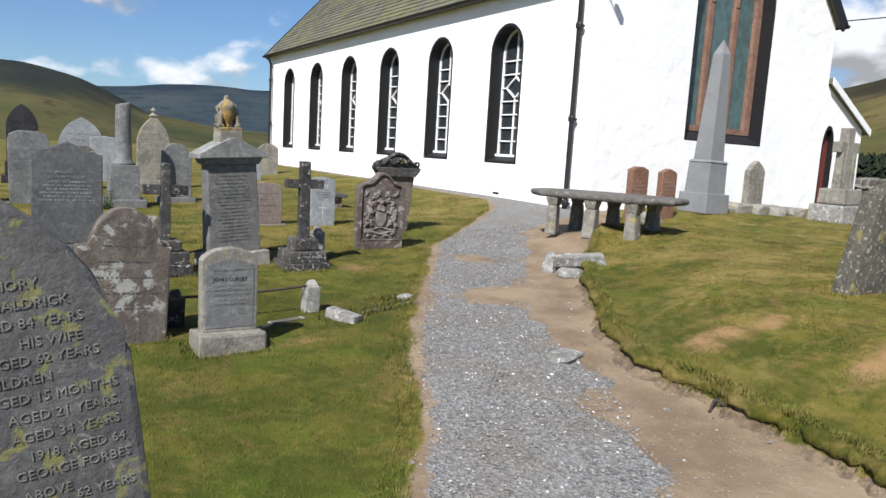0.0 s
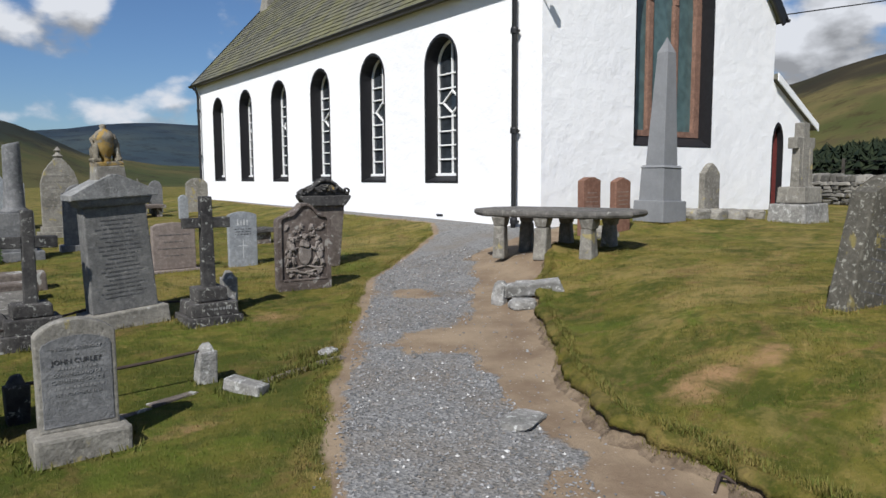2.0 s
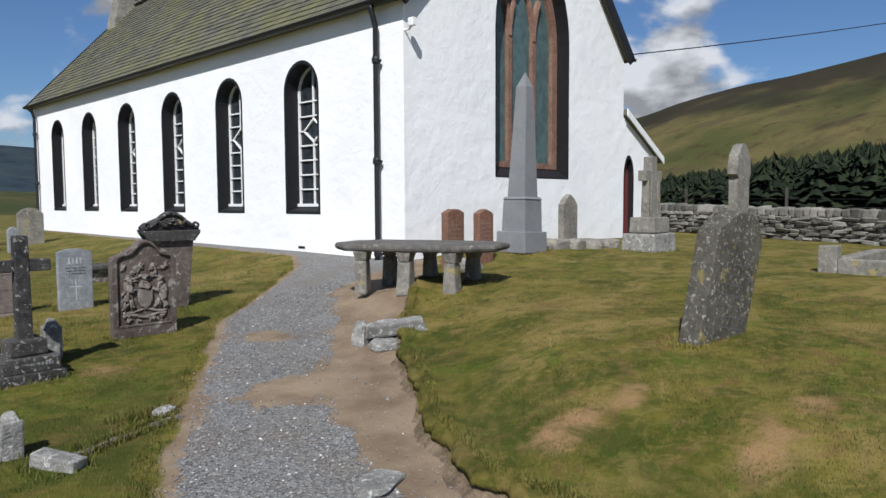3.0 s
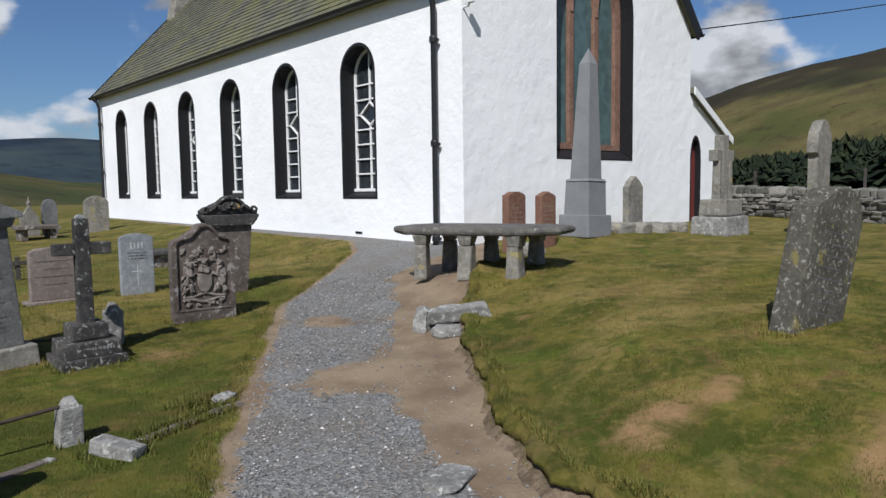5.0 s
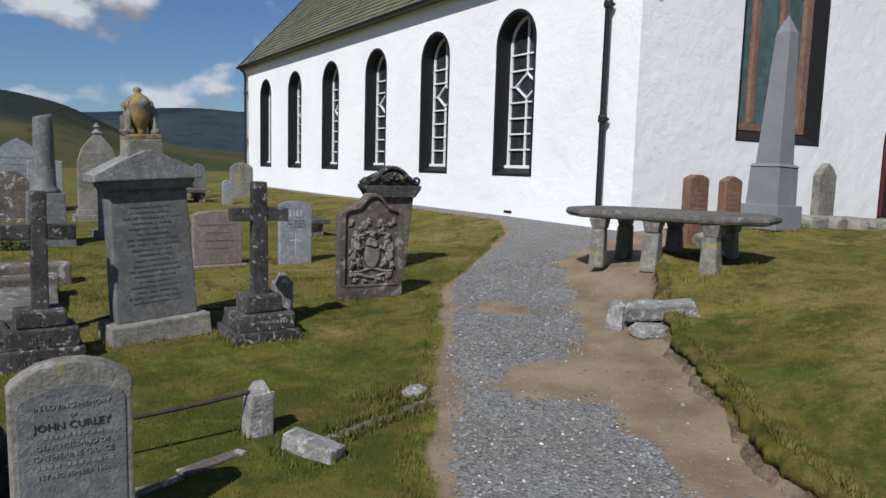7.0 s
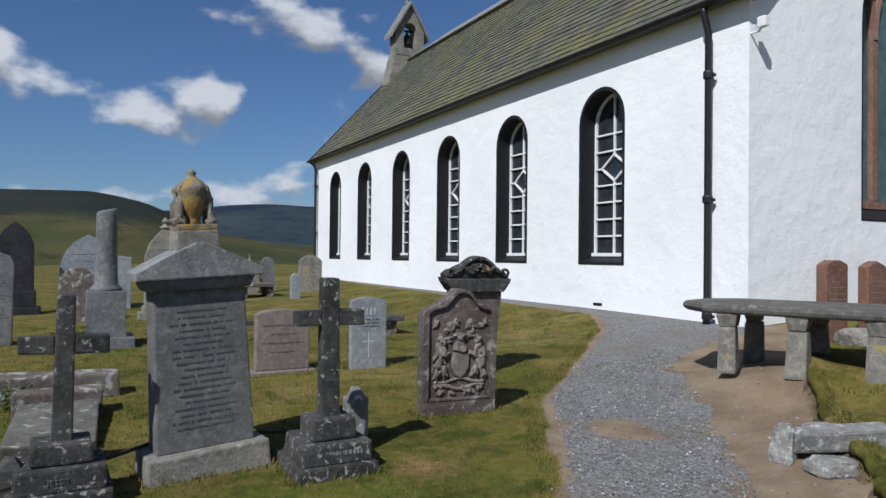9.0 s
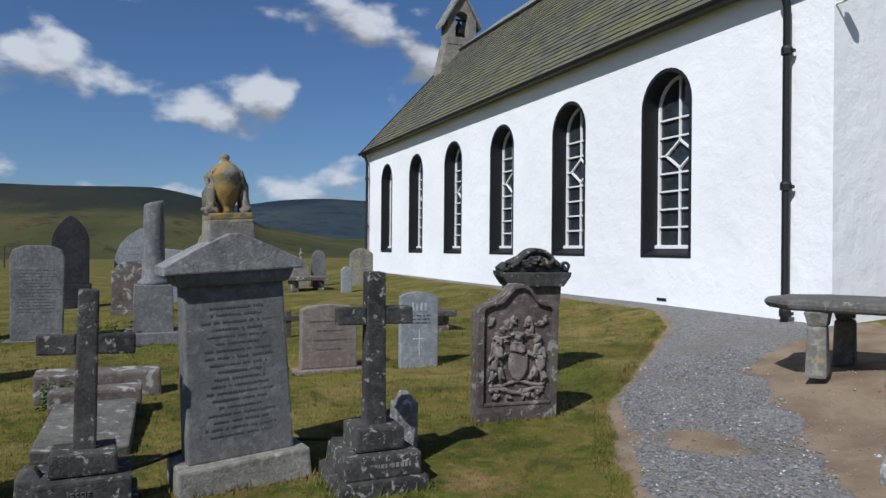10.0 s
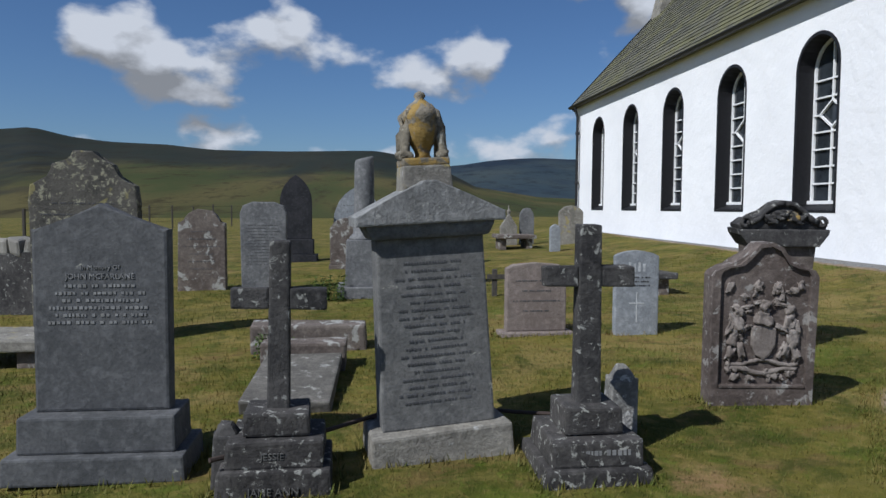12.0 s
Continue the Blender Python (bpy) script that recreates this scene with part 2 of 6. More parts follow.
def lawn_tone(a, k):
    """Dry summer lawn: olive green, fresh and dark tufts, worn brown thin patches, straw drifts and scorched patches."""
    t = lambda *c: (c[0] * k * 1.09, c[1] * k * 0.95, c[2] * k * 0.62)
    lush = a.attr("lush")
    g = a.mix(a.span(a.noise(1.6, 6, 0.66), 0.38, 0.62), t(0.046, 0.060, 0.011), t(0.120, 0.116, 0.034))
    straw = a.span(a.math("SUBTRACT", a.noise(0.85, 6, 0.68, stretch=(1, 1.6, 1), dist=0.7), a.math("MULTIPLY", lush, 0.09)), 0.44, 0.66, 0, 0.85)
    g = a.mix(straw, g, t(0.200, 0.170, 0.095))
    g = a.mix(a.span(a.noise(2.1, 6, 0.7, stretch=(1, 1.3, 1), dist=0.9), 0.51, 0.64, 0, 0.74), g, t(0.125, 0.088, 0.054))
    g = a.mix(a.span(a.math("ADD", a.noise(1.15, 6, 0.68, dist=0.8), a.math("MULTIPLY", lush, 0.05)), 0.55, 0.66, 0, 0.70), g, t(0.072, 0.112, 0.018))
    g = a.mix(a.span(a.noise(6.5, 6, 0.72, dist=0.8), 0.50, 0.64, 0, 0.42), g, t(0.205, 0.175, 0.085))
    g = a.mix(a.span(a.noise(4.3, 6, 0.70, dist=0.7), 0.52, 0.64, 0, 0.65), g, t(0.036, 0.056, 0.010))
    g = a.mix(a.span(a.noise(8.5, 5, 0.70, dist=0.6), 0.56, 0.68, 0, 0.55), g, t(0.075, 0.125, 0.018))
    g = a.mix(a.math("MULTIPLY", lush, 0.38), g, t(0.030, 0.050, 0.009))
    dry = a.span(a.math("ADD", a.attr("dry"), a.math("MULTIPLY", a.math("SUBTRACT", a.noise(5, 6, 0.7), 0.5), 1.3)), 0.28, 0.80, 0, 0.8)
    g = a.mix(dry, g, t(0.275, 0.185, 0.150))
    g = a.mix(a.span(a.math("SUBTRACT", a.noise(11, 6, 0.72), a.math("MULTIPLY", lush, 0.08)), 0.48, 0.68, 0, 0.5), g, t(0.20, 0.17, 0.078))
    g = a.mix(a.span(a.math("ADD", a.noise(2.6, 6, 0.66, dist=0.5), a.math("MULTIPLY", lush, 0.06)), 0.54, 0.68, 0, 0.75), g, t(0.034, 0.050, 0.010))
    return g


def ground_mat():
    a = Mat("churchyard ground", 0.95, spec=0.15)
    g = lawn_tone(a, 1.0)
    g = a.mix(a.span(a.noise(42, 4, 0.7), 0.48, 0.78, 0, 0.35), g, (0.04, 0.050, 0.012))
    d = a.mix(a.span(a.noise(2.5, 5, 0.6), 0.3, 0.7), (0.165, 0.118, 0.078), (0.262, 0.200, 0.134))
    d = a.mix(a.span(a.noise(45, 4, 0.7), 0.5, 0.8, 0, 0.5), d, (0.15, 0.11, 0.075))
    d = a.mix(a.span(a.cells(22), 0.10, 0.16, 0.6, 0.0), d, (0.36, 0.33, 0.29))
    v = a.cells(48, out="Color")
    bw = a.n.new("ShaderNodeRGBToBW")
    a.l.new(v, bw.inputs[0])
    k = a.mix(bw.outputs[0], (0.090, 0.090, 0.087), (0.27, 0.266, 0.255))
    k = a.mix(a.span(a.noise(2.0, 4), 0.4, 0.75, 0, 0.55), k, (0.165, 0.138, 0.108))
    edge = a.math("MULTIPLY", a.math("SUBTRACT", a.noise(7, 5, 0.65), 0.5), 0.9)
    fd = a.span(a.math("ADD", a.attr("dirt"), edge), 0.36, 0.66)
    fg = a.span(a.math("ADD", a.attr("gravel"), edge), 0.42, 0.58)
    c = a.mix(fd, g, d)
    c = a.mix(fg, c, k)
    h = a.math("ADD", a.noise(30, 5, 0.7), a.math("MULTIPLY", a.cells(48), a.math("MULTIPLY", fg, 1.2)))
    return a.color(c).bump(h, 0.55, 0.02).m


M_GROUND = ground_mat()


def blade_mat():
    a = Mat("lawn grass", 0.7, spec=0.2)
    c = lawn_tone(a, 1.15)
    c = a.mix(a.math("MULTIPLY", a.island(), 0.55), c, (0.165, 0.135, 0.042))
    c = a.mix(a.span(a.math("FRACT", a.math("MULTIPLY", a.island(), 7.3), 0.0), 0.70, 0.80, 0, 0.45), c, (0.062, 0.105, 0.014))
    return a.color(c).m


M_BLADE = blade_mat()


def turf_mat():
    a = Mat("turf edge", 0.95, spec=0.15)
    return a.color(lawn_tone(a, 0.9)).bump(a.noise(60, 4, 0.7), 0.8, 0.02).m


def soil_mat():
    a = Mat("dark broken soil", 0.95, spec=0.1)
    c = a.mix(a.span(a.noise(9, 5, 0.65), 0.35, 0.65), (0.13, 0.096, 0.066), (0.25, 0.19, 0.13))
    c = a.mix(a.span(a.noise(50, 4, 0.7), 0.5, 0.75, 0, 0.6), c, (0.045, 0.033, 0.024))
    return a.color(c).bump(a.noise(35, 5, 0.7), 0.9, 0.03).m


M_TURF, M_SOIL = turf_mat(), soil_mat()


def chip_mat():
    a = Mat("grey road chippings", 0.85, spec=0.3)
    c = a.mix(a.island(), (0.10, 0.102, 0.104), (0.29, 0.287, 0.28))
    c = a.mix(a.span(a.math("FRACT", a.math("MULTIPLY", a.island(), 5.1), 0.0), 0.62, 0.8, 0, 0.6), c, (0.20, 0.162, 0.122))
    w = a.span(a.math("FRACT", a.math("MULTIPLY", a.island(), 13.7), 0.0), 0.955, 0.97)
    c = a.mix(w, c, (0.50, 0.49, 0.47))
    return a.color(c).m


M_CHIP = chip_mat()


def hill_mat(name, grass, straw, bracken, heather_and_shadow, scale, line, stretch):
    """Rough hill grazing in green, straw and bracken patches, with heathery ground above a ragged line; scattered dark
    beds also paint in cloud shadow.
    """
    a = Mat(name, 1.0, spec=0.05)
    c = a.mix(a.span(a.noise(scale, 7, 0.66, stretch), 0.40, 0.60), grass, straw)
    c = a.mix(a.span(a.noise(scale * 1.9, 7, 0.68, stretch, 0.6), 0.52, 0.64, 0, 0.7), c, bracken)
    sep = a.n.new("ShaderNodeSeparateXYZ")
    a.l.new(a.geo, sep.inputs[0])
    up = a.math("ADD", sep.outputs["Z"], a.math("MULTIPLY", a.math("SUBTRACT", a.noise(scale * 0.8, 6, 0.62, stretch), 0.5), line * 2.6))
    c = a.mix(a.span(up, line * 0.65, line * 1.45, 0, 0.85), c, heather_and_shadow)
    # cloud shadow painted as broad dark patches, in the same colour as the heather
    c = a.mix(a.span(a.noise(scale * 0.55, 6, 0.6, stretch, 0.5), 0.55, 0.64, 0, 0.85), c, heather_and_shadow)
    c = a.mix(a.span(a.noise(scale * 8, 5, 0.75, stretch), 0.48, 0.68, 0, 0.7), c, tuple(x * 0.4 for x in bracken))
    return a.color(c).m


M_MOOR = hill_mat("moor hillside", (0.046, 0.056, 0.022), (0.092, 0.080, 0.034), (0.050, 0.044, 0.026), (0.019, 0.024, 0.024), 0.012, 24, (1, 0.3, 1))
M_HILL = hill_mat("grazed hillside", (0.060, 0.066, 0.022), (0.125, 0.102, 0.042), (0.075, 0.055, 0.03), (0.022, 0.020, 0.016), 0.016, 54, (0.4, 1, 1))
# the haze of distance and some cloud shade are put into these blues
M_FARHILL = hill_mat("far haze-blue hill", (0.032, 0.048, 0.058), (0.045, 0.058, 0.060), (0.026, 0.038, 0.050), (0.015, 0.024, 0.040), 0.004, 110, (1, 0.35, 1))


# ---- building tools ----
def part(name, bm, material, parent=None, label="", smooth=False):
    """Links a bmesh as one mesh object under a thing or a part."""
    me = bpy.data.meshes.new(name)
    bmesh.ops.recalc_face_normals(bm, faces=bm.faces)
    bm.to_mesh(me)
    bm.free()
    if smooth:
        for p in me.polygons:
            p.use_smooth = True
    if material:
        me.materials.append(material)
    ob = new(name, me)
    if parent:
        ob.parent = parent
    if label:
        ob["label"] = label
    return ob


def thing(name, m, label, category, group="", kind=""):
    ob = new(name)
    ob.empty_display_size = 0.1
    ob.matrix_world = m
    return tagged(ob, label, category, group, kind)


def block(x0, x1, y0, y1, z0, z1, bevel=0.01, taper=1.0, bm=None, rough=0.0, seed=0):
    """A box with bevelled edges; taper shrinks its top; rough pushes its corners about."""
    bm2 = bmesh.new()
    r = random.Random(seed)
    cx, cy = (x0 + x1) / 2, (y0 + y1) / 2
    vs = []
    for z, k in ((z0, 1.0), (z1, taper)):
        for x, y in ((x0, y0), (x1, y0), (x1, y1), (x0, y1)):
            vs.append(bm2.verts.new((cx + (x - cx) * k + r.uniform(-rough, rough), cy + (y - cy) * k + r.uniform(-rough, rough), z + r.uniform(-rough, rough))))
    for f in ((3, 2, 1, 0), (4, 5, 6, 7), (0, 1, 5, 4), (1, 2, 6, 5), (2, 3, 7, 6), (3, 0, 4, 7)):
        bm2.faces.new([vs[i] for i in f])
    if bevel:
        bmesh.ops.bevel(bm2, geom=bm2.edges[:], offset=bevel, segments=2, affect="EDGES", profile=0.6, clamp_overlap=True)
    return merge(bm, bm2)


def merge(bm, bm2):
    if bm is None:
        return bm2
    me = bpy.data.meshes.new("tmp")
    bm2.to_mesh(me)
    bm2.free()
    bm.from_mesh(me)
    bpy.data.meshes.remove(me)
    return bm


def slab(outline, y0, y1, bevel=0.012, bm=None, wobble=0.0, seed=0):
    """An upright slab: an outline in x and z, from y0 (front) to y1 (back), with worn edges."""
    bm2 = bmesh.new()
    r = random.Random(seed)
    pts = [(x + r.uniform(-wobble, wobble), z + r.uniform(-wobble, wobble) * (z > 0.05)) for x, z in outline]
    front = [bm2.verts.new((x, y0, z)) for x, z in pts]
    back = [bm2.verts.new((x, y1, z)) for x, z in pts]
    n = len(pts)
    f1, f2 = bm2.faces.new(front), bm2.faces.new(back[::-1])
    for i in range(n):
        bm2.faces.new((front[(i + 1) % n], front[i], back[i], back[(i + 1) % n]))
    if bevel:
        es = list(set(f1.edges[:] + f2.edges[:]))
        bmesh.ops.bevel(bm2, geom=es, offset=bevel, segments=2, affect="EDGES", profile=0.6, clamp_overlap=True)
    bmesh.ops.triangulate(bm2, faces=[f for f in bm2.faces if len(f.verts) > 4])
    return merge(bm, bm2)


def arc(cx, cz, r, a0, a1, n=10, rz=None):
    rz = r if rz is None else rz
    return [(cx + r * math.cos(radians(a0 + (a1 - a0) * i / n)), cz + rz * math.sin(radians(a0 + (a1 - a0) * i / n))) for i in range(n + 1)]


def lathe(profile, n=20, bm=None):
    """A turned body: (radius, height) pairs about the z axis."""
    bm2 = bmesh.new()
    rings = [[bm2.verts.new((r * math.cos(2 * math.pi * i / n), r * math.sin(2 * math.pi * i / n), z)) for i in range(n)] for r, z in profile]
    for a, b in zip(rings, rings[1:]):
        for i in range(n):
            bm2.faces.new((a[i], a[(i + 1) % n], b[(i + 1) % n], b[i]))
    bm2.faces.new(rings[0][::-1]), bm2.faces.new(rings[-1])
    return merge(bm, bm2)


def tube(points, r, n=8, bm=None):
    """A round bar along points."""
    bm2 = bmesh.new()
    pts = [Vector(p) for p in points]
    rings = []
    for i, p in enumerate(pts):
        d = (pts[min(i + 1, len(pts) - 1)] - pts[max(i - 1, 0)]).normalized()
        a = d.orthogonal().normalized() if abs(d.z) > 0.9 else d.cross(Vector((0, 0, 1))).normalized()
        b = d.cross(a)
        rings.append([bm2.verts.new(p + r * (math.cos(2 * math.pi * k / n) * a + math.sin(2 * math.pi * k / n) * b)) for k in range(n)])
    for a, b in zip(rings, rings[1:]):
        for k in range(n):
            bm2.faces.new((a[k], a[(k + 1) % n], b[(k + 1) % n], b[k]))
    bm2.faces.new(rings[0][::-1]), bm2.faces.new(rings[-1])
    return merge(bm, bm2)


def rough_rock(sx, sy, sz, seed=0, sub=3, amount=0.16):
    bm = bmesh.new()
    bmesh.ops.create_icosphere(bm, subdivisions=sub, radius=1.0)
    for v in bm.verts:
        p = v.co.copy()
        q = Vector([math.copysign(abs(c) ** 0.55, c) for c in p])
        q *= 1 + amount * noise.noise(p * 1.3 + Vector((seed * 7.1, 0, 0))) + amount * 0.5 * noise.noise(p * 3.5 + Vector((0, seed * 3.3, 0)))
        v.co = Vector((q.x * sx, q.y * sy, q.z * sz))
    return bm


def words(text, size, m, material, parent, name="inscription", depth=0.003, align="CENTER"):
    """Cut lettering: a line of writing as a thin mesh; m lays its plane."""
    cu = bpy.data.curves.new("text", "FONT")
    cu.body, cu.size, cu.align_x, cu.align_y, cu.extrude, cu.resolution_u = text, size, align, "CENTER", depth, 2
    tmp = new("tmp_text", cu)
    me = bpy.data.meshes.new_from_object(tmp)
    bpy.data.objects.remove(tmp)
    bpy.data.curves.remove(cu)
    me.transform(m)
    me.materials.append(material)
    ob = new(name, me)
    ob.parent = parent
    return ob


def bars(x0, x1, z_top, z_low, rows, y, material, parent, seed=0, height=0.016, lean=0.0, z_ref=0.0):
    """Lettering too worn to read: rows of short raised bars."""
    r = random.Random(seed)
    bm = bmesh.new()
    for i in range(rows):
        z = z_top + (z_low - z_top) * i / max(1, rows - 1)
        half = (x1 - x0) / 2 * r.uniform(0.55, 1.0)
        x = (x0 + x1) / 2 - half
        while x < (x0 + x1) / 2 + half:
            w = r.uniform(0.006, 0.015) * min(height / 0.013, 1.25)
            yy = y + lean * (z - z_ref)
            block(x, x + w, yy - 0.0015, yy + 0.003, z - height / 2 * r.uniform(0.7, 1), z + height / 2 * r.uniform(0.7, 1), 0, bm=bm)
            x += w + (r.uniform(0.004, 0.007) if r.random() < 0.82 else 0.02) * min(height / 0.013, 1.25)
    return tagged(part("inscription", bm, material, parent), kind="stuff")


def sm(a, b, x):
    u = np.clip((x - a) / (b - a), 0, 1)
    return u * u * (3 - 2 * u)


# ---- ground ----
LEFT_EDGE = [(-2.2, -5.0), (-0.6, -1.2), (0.35, 0.6), (1.5, 2.5), (1.8, 3.0), (2.35, 4.1), (2.86, 4.9), (3.45, 5.9), (4.10, 6.8), (4.97, 8.15), (6.27, 9.35), (7.50, 10.4), (8.02, 11.3), (8.12, 12.5), (8.14, 27.5)]
GRAVEL_R = [(0.4, -5.0), (0.9, -1.2), (1.5, 0.6), (2.5, 2.0), (3.05, 2.9), (3.45, 3.9), (3.75, 4.6), (4.35, 5.5), (5.0, 6.3), (5.9, 7.4), (6.6, 8.4), (7.6, 8.8), (8.6, 8.9), (8.9, 9.0), (9.0, 27.5)]
TURF_EDGE = [(0.9, -5.0), (2.2, -1.2), (3.2, 0.6), (3.46, 1.8), (3.53, 2.5), (3.6, 3.2), (3.96, 3.95), (4.6, 4.75), (5.1, 5.4), (5.6, 6.0), (6.3, 6.6), (7.4, 7.6), (8.2, 8.1), (8.8, 8.5), (9.2, 9.0)]


def edge_x(line, y):
    return np.interp(y, [p[1] for p in line], [p[0] for p in line])


def height(x, y):
    x, y = np.asarray(x, float), np.asarray(y, float)
    left = 0.03 + 0.03 * np.clip(x, -8, 12) + 0.03 * np.clip(y, -8, 10) + 0.012 * np.clip(y - 10, 0, 25) + 0.2 * sm(6.0, 8.6, x)
    left = left + 0.17 * np.exp(-((x - 6.8) / 0.8) ** 2 - ((y - 7.1) / 0.75) ** 2)
    left = left + 0.12 * np.exp(-((x - 5.62) / 0.45) ** 2 - ((y - 5.95) / 0.40) ** 2)
    xe = np.clip(x, 0, 40)
    right = 0.40 + 0.045 * xe - 0.0012 * xe * xe + 0.008 * np.clip(y, -5, 12) + 0.13 * np.exp(-((x - 10.9) / 1.5) ** 2 - ((y - 8.3) / 1.1) ** 2)
    te = edge_x(TURF_EDGE, np.clip(y, -5, 9.0))
    d = x - te
    right = left + 0.085 + (right - left - 0.085) * sm(0.0, 1.6, np.where(y > 7.4, 2.0, d))
    f = sm(-0.01, 0.09, d) * (1 - sm(8.4, 9.0, y)) + sm(7.6, 9.2, x) * sm(8.4, 9.0, y)
    f = np.clip(f, 0, 1)
    lip = 0.03 * np.exp(-((d - 0.1) / 0.12) ** 2) * (y < 7.2)
    wave = 0.02 * np.sin(x * 1.7 + 0.6 * np.sin(y * 1.3)) * np.sin(y * 1.15 + 0.8) * sm(0.3, 1.5, np.abs(d)) * 0.8
    z = left * (1 - f) + right * f + lip + wave
    far = np.maximum(np.hypot(x - 8, y - 10) - 30, 0)
    return z - 0.012 * far * sm(0, 60, far)


def dryness(x, y):
    """Scorched patches on the bank, and straw at its shoulders."""
    x, y = np.asarray(x, float), np.asarray(y, float)
    d = np.zeros_like(x)
    for cx, cy, a, b, k in ((4.3, 3.15, 0.45, 0.20, 0.8), (4.75, 3.0, 0.3, 0.16, 0.7), (4.55, 2.15, 0.4, 0.2, 0.7), (5.0, 2.1, 0.4, 0.18, 0.6), (5.7, 5.2, 0.3, 0.25, 0.5), (6.9, 4.5, 0.5, 0.2, 0.45), (3.2, 7.0, 0.3, 0.3, 0.6), (1.75, 4.75, 0.35, 0.15, 0.45), (8.0, 6.2, 0.6, 0.2, 0.4), (3.9, 10.9, 1.0, 0.3, 0.4), (2.2, 3.4, 0.2, 0.5, 0.4)):
        d = np.maximum(d, k * np.exp(-((x - cx) / a) ** 2 - ((y - cy) / b) ** 2))
    return d


def lushness(x, y):
    """The north lawn and the rim of the turf stay greener than the dry bank."""
    x, y = np.asarray(x, float), np.asarray(y, float)
    d = x - edge_x(TURF_EDGE, np.clip(y, -5, 9))
    rim = 0.6 * np.exp(-((d - 0.45) / 0.45) ** 2) * (y < 5.5) * (d > 0)
    return np.maximum(rim, sm(0.1, -0.4, x - edge_x(LEFT_EDGE, np.clip(y, -5, 27.5))) * (1 - 0.85 * sm(5.2, 8.5, y)))


def fringe(y):
    """How far the worn earth beside the path eats into the lawn."""
    return 0.045 * np.sin(2.3 * y + 0.7 * np.sin(1.1 * y)) + 0.02 * np.sin(6.1 * y + np.sin(2.7 * y)) + 0.01 * np.sin(19.0 * y + 0.4)


def turf_line(y):
    """The turf edge with its bites and bulges."""
    return float(edge_x(TURF_EDGE, y)) + 0.12 * noise.fractal(Vector((y * 1.7, 3.1, 0)), 1.0, 2.0, 3) + 0.05 * noise.noise(Vector((y * 7.0, 7.7, 0))) + 0.03 * noise.noise(Vector((y * 21.0, 1.7, 0)))


def ground_z(x, y):
    return float(height(x, y))


def axis(a, b, fine, grow, far):
    """Even steps from a to b, then steps that grow out to far on both sides."""
    mid = list(np.arange(a, b, fine))
    lo, hi, s = [], [], fine
    while (hi[-1] if hi else b) < far:
        s *= grow
        hi.append((hi[-1] if hi else mid[-1]) + s)
        lo.append((lo[-1] if lo else a) - s)
    return np.array(lo[::-1] + mid + hi)


def build_ground():
    xs, ys = axis(-1.0, 9.3, 0.055, 1.09, 900), axis(0.4, 11.5, 0.055, 1.09, 900)
    gx, gy = np.meshgrid(xs, ys)
    jag = np.array([[noise.noise(Vector((x * 2.6, y * 2.6, 0))) for x in xs] if 0 < y < 10 else [0.0] * len(xs) for y in ys])
    z = height(gx + 0.10 * jag, gy + 0.05 * jag)
    nx, ny = len(xs), len(ys)
    idx = np.arange(nx * ny).reshape(ny, nx)
    quads = np.stack([idx[:-1, :-1], idx[:-1, 1:], idx[1:, 1:], idx[1:, :-1]], -1).reshape(-1, 4)
    me = bpy.data.meshes.new("ground")
    me.from_pydata(np.stack([gx, gy, z], -1).reshape(-1, 3).tolist(), [], quads.tolist())
    yc = np.clip(gy, -5, 27.5)
    l, r, t = edge_x(LEFT_EDGE, yc), edge_x(GRAVEL_R, yc), edge_x(TURF_EDGE, np.clip(gy, -5, 9))
    near = (gy > -12) & (gy < 27.6)
    band = lambda a, b, s: sm(-s, s, gx - a) * (1 - sm(-s, s, gx - b)) * near
    gravel = band(l + 0.04 + 0.5 * fringe(yc), r + 0.25 * jag, 0.26)
    dirt = np.maximum(band(l - 0.06 + fringe(yc) + 0.05 * jag, r + 0.1, 0.14), band(l, t + 0.0, 0.05) * (gy < 9))
    blob = lambda x, y, a, b: np.exp(-((gx - x) / a) ** 2 - ((gy - y) / b) ** 2)
    gravel = gravel - 0.9 * blob(4.1, 5.35, 0.75, 0.42) - 1.0 * blob(4.78, 7.0, 0.27, 0.36) - 0.35 * blob(2.9, 3.0, 0.3, 0.3)
    for name, v in (("gravel", gravel), ("dirt", dirt), ("dry", dryness(gx, gy)), ("lush", lushness(gx, gy))):
        a = me.attributes.new(name, "FLOAT", "POINT")
        a.data.foreach_set("value", np.clip(v, 0, 1).astype(np.float32).ravel())
    me.materials.append(M_GROUND)
    me.polygons.foreach_set("use_smooth", [True] * len(me.polygons))
    return tagged(new("ground", me), "mown churchyard lawn with a worn gravel and bare earth path", "ground", kind="structure")


build_ground()


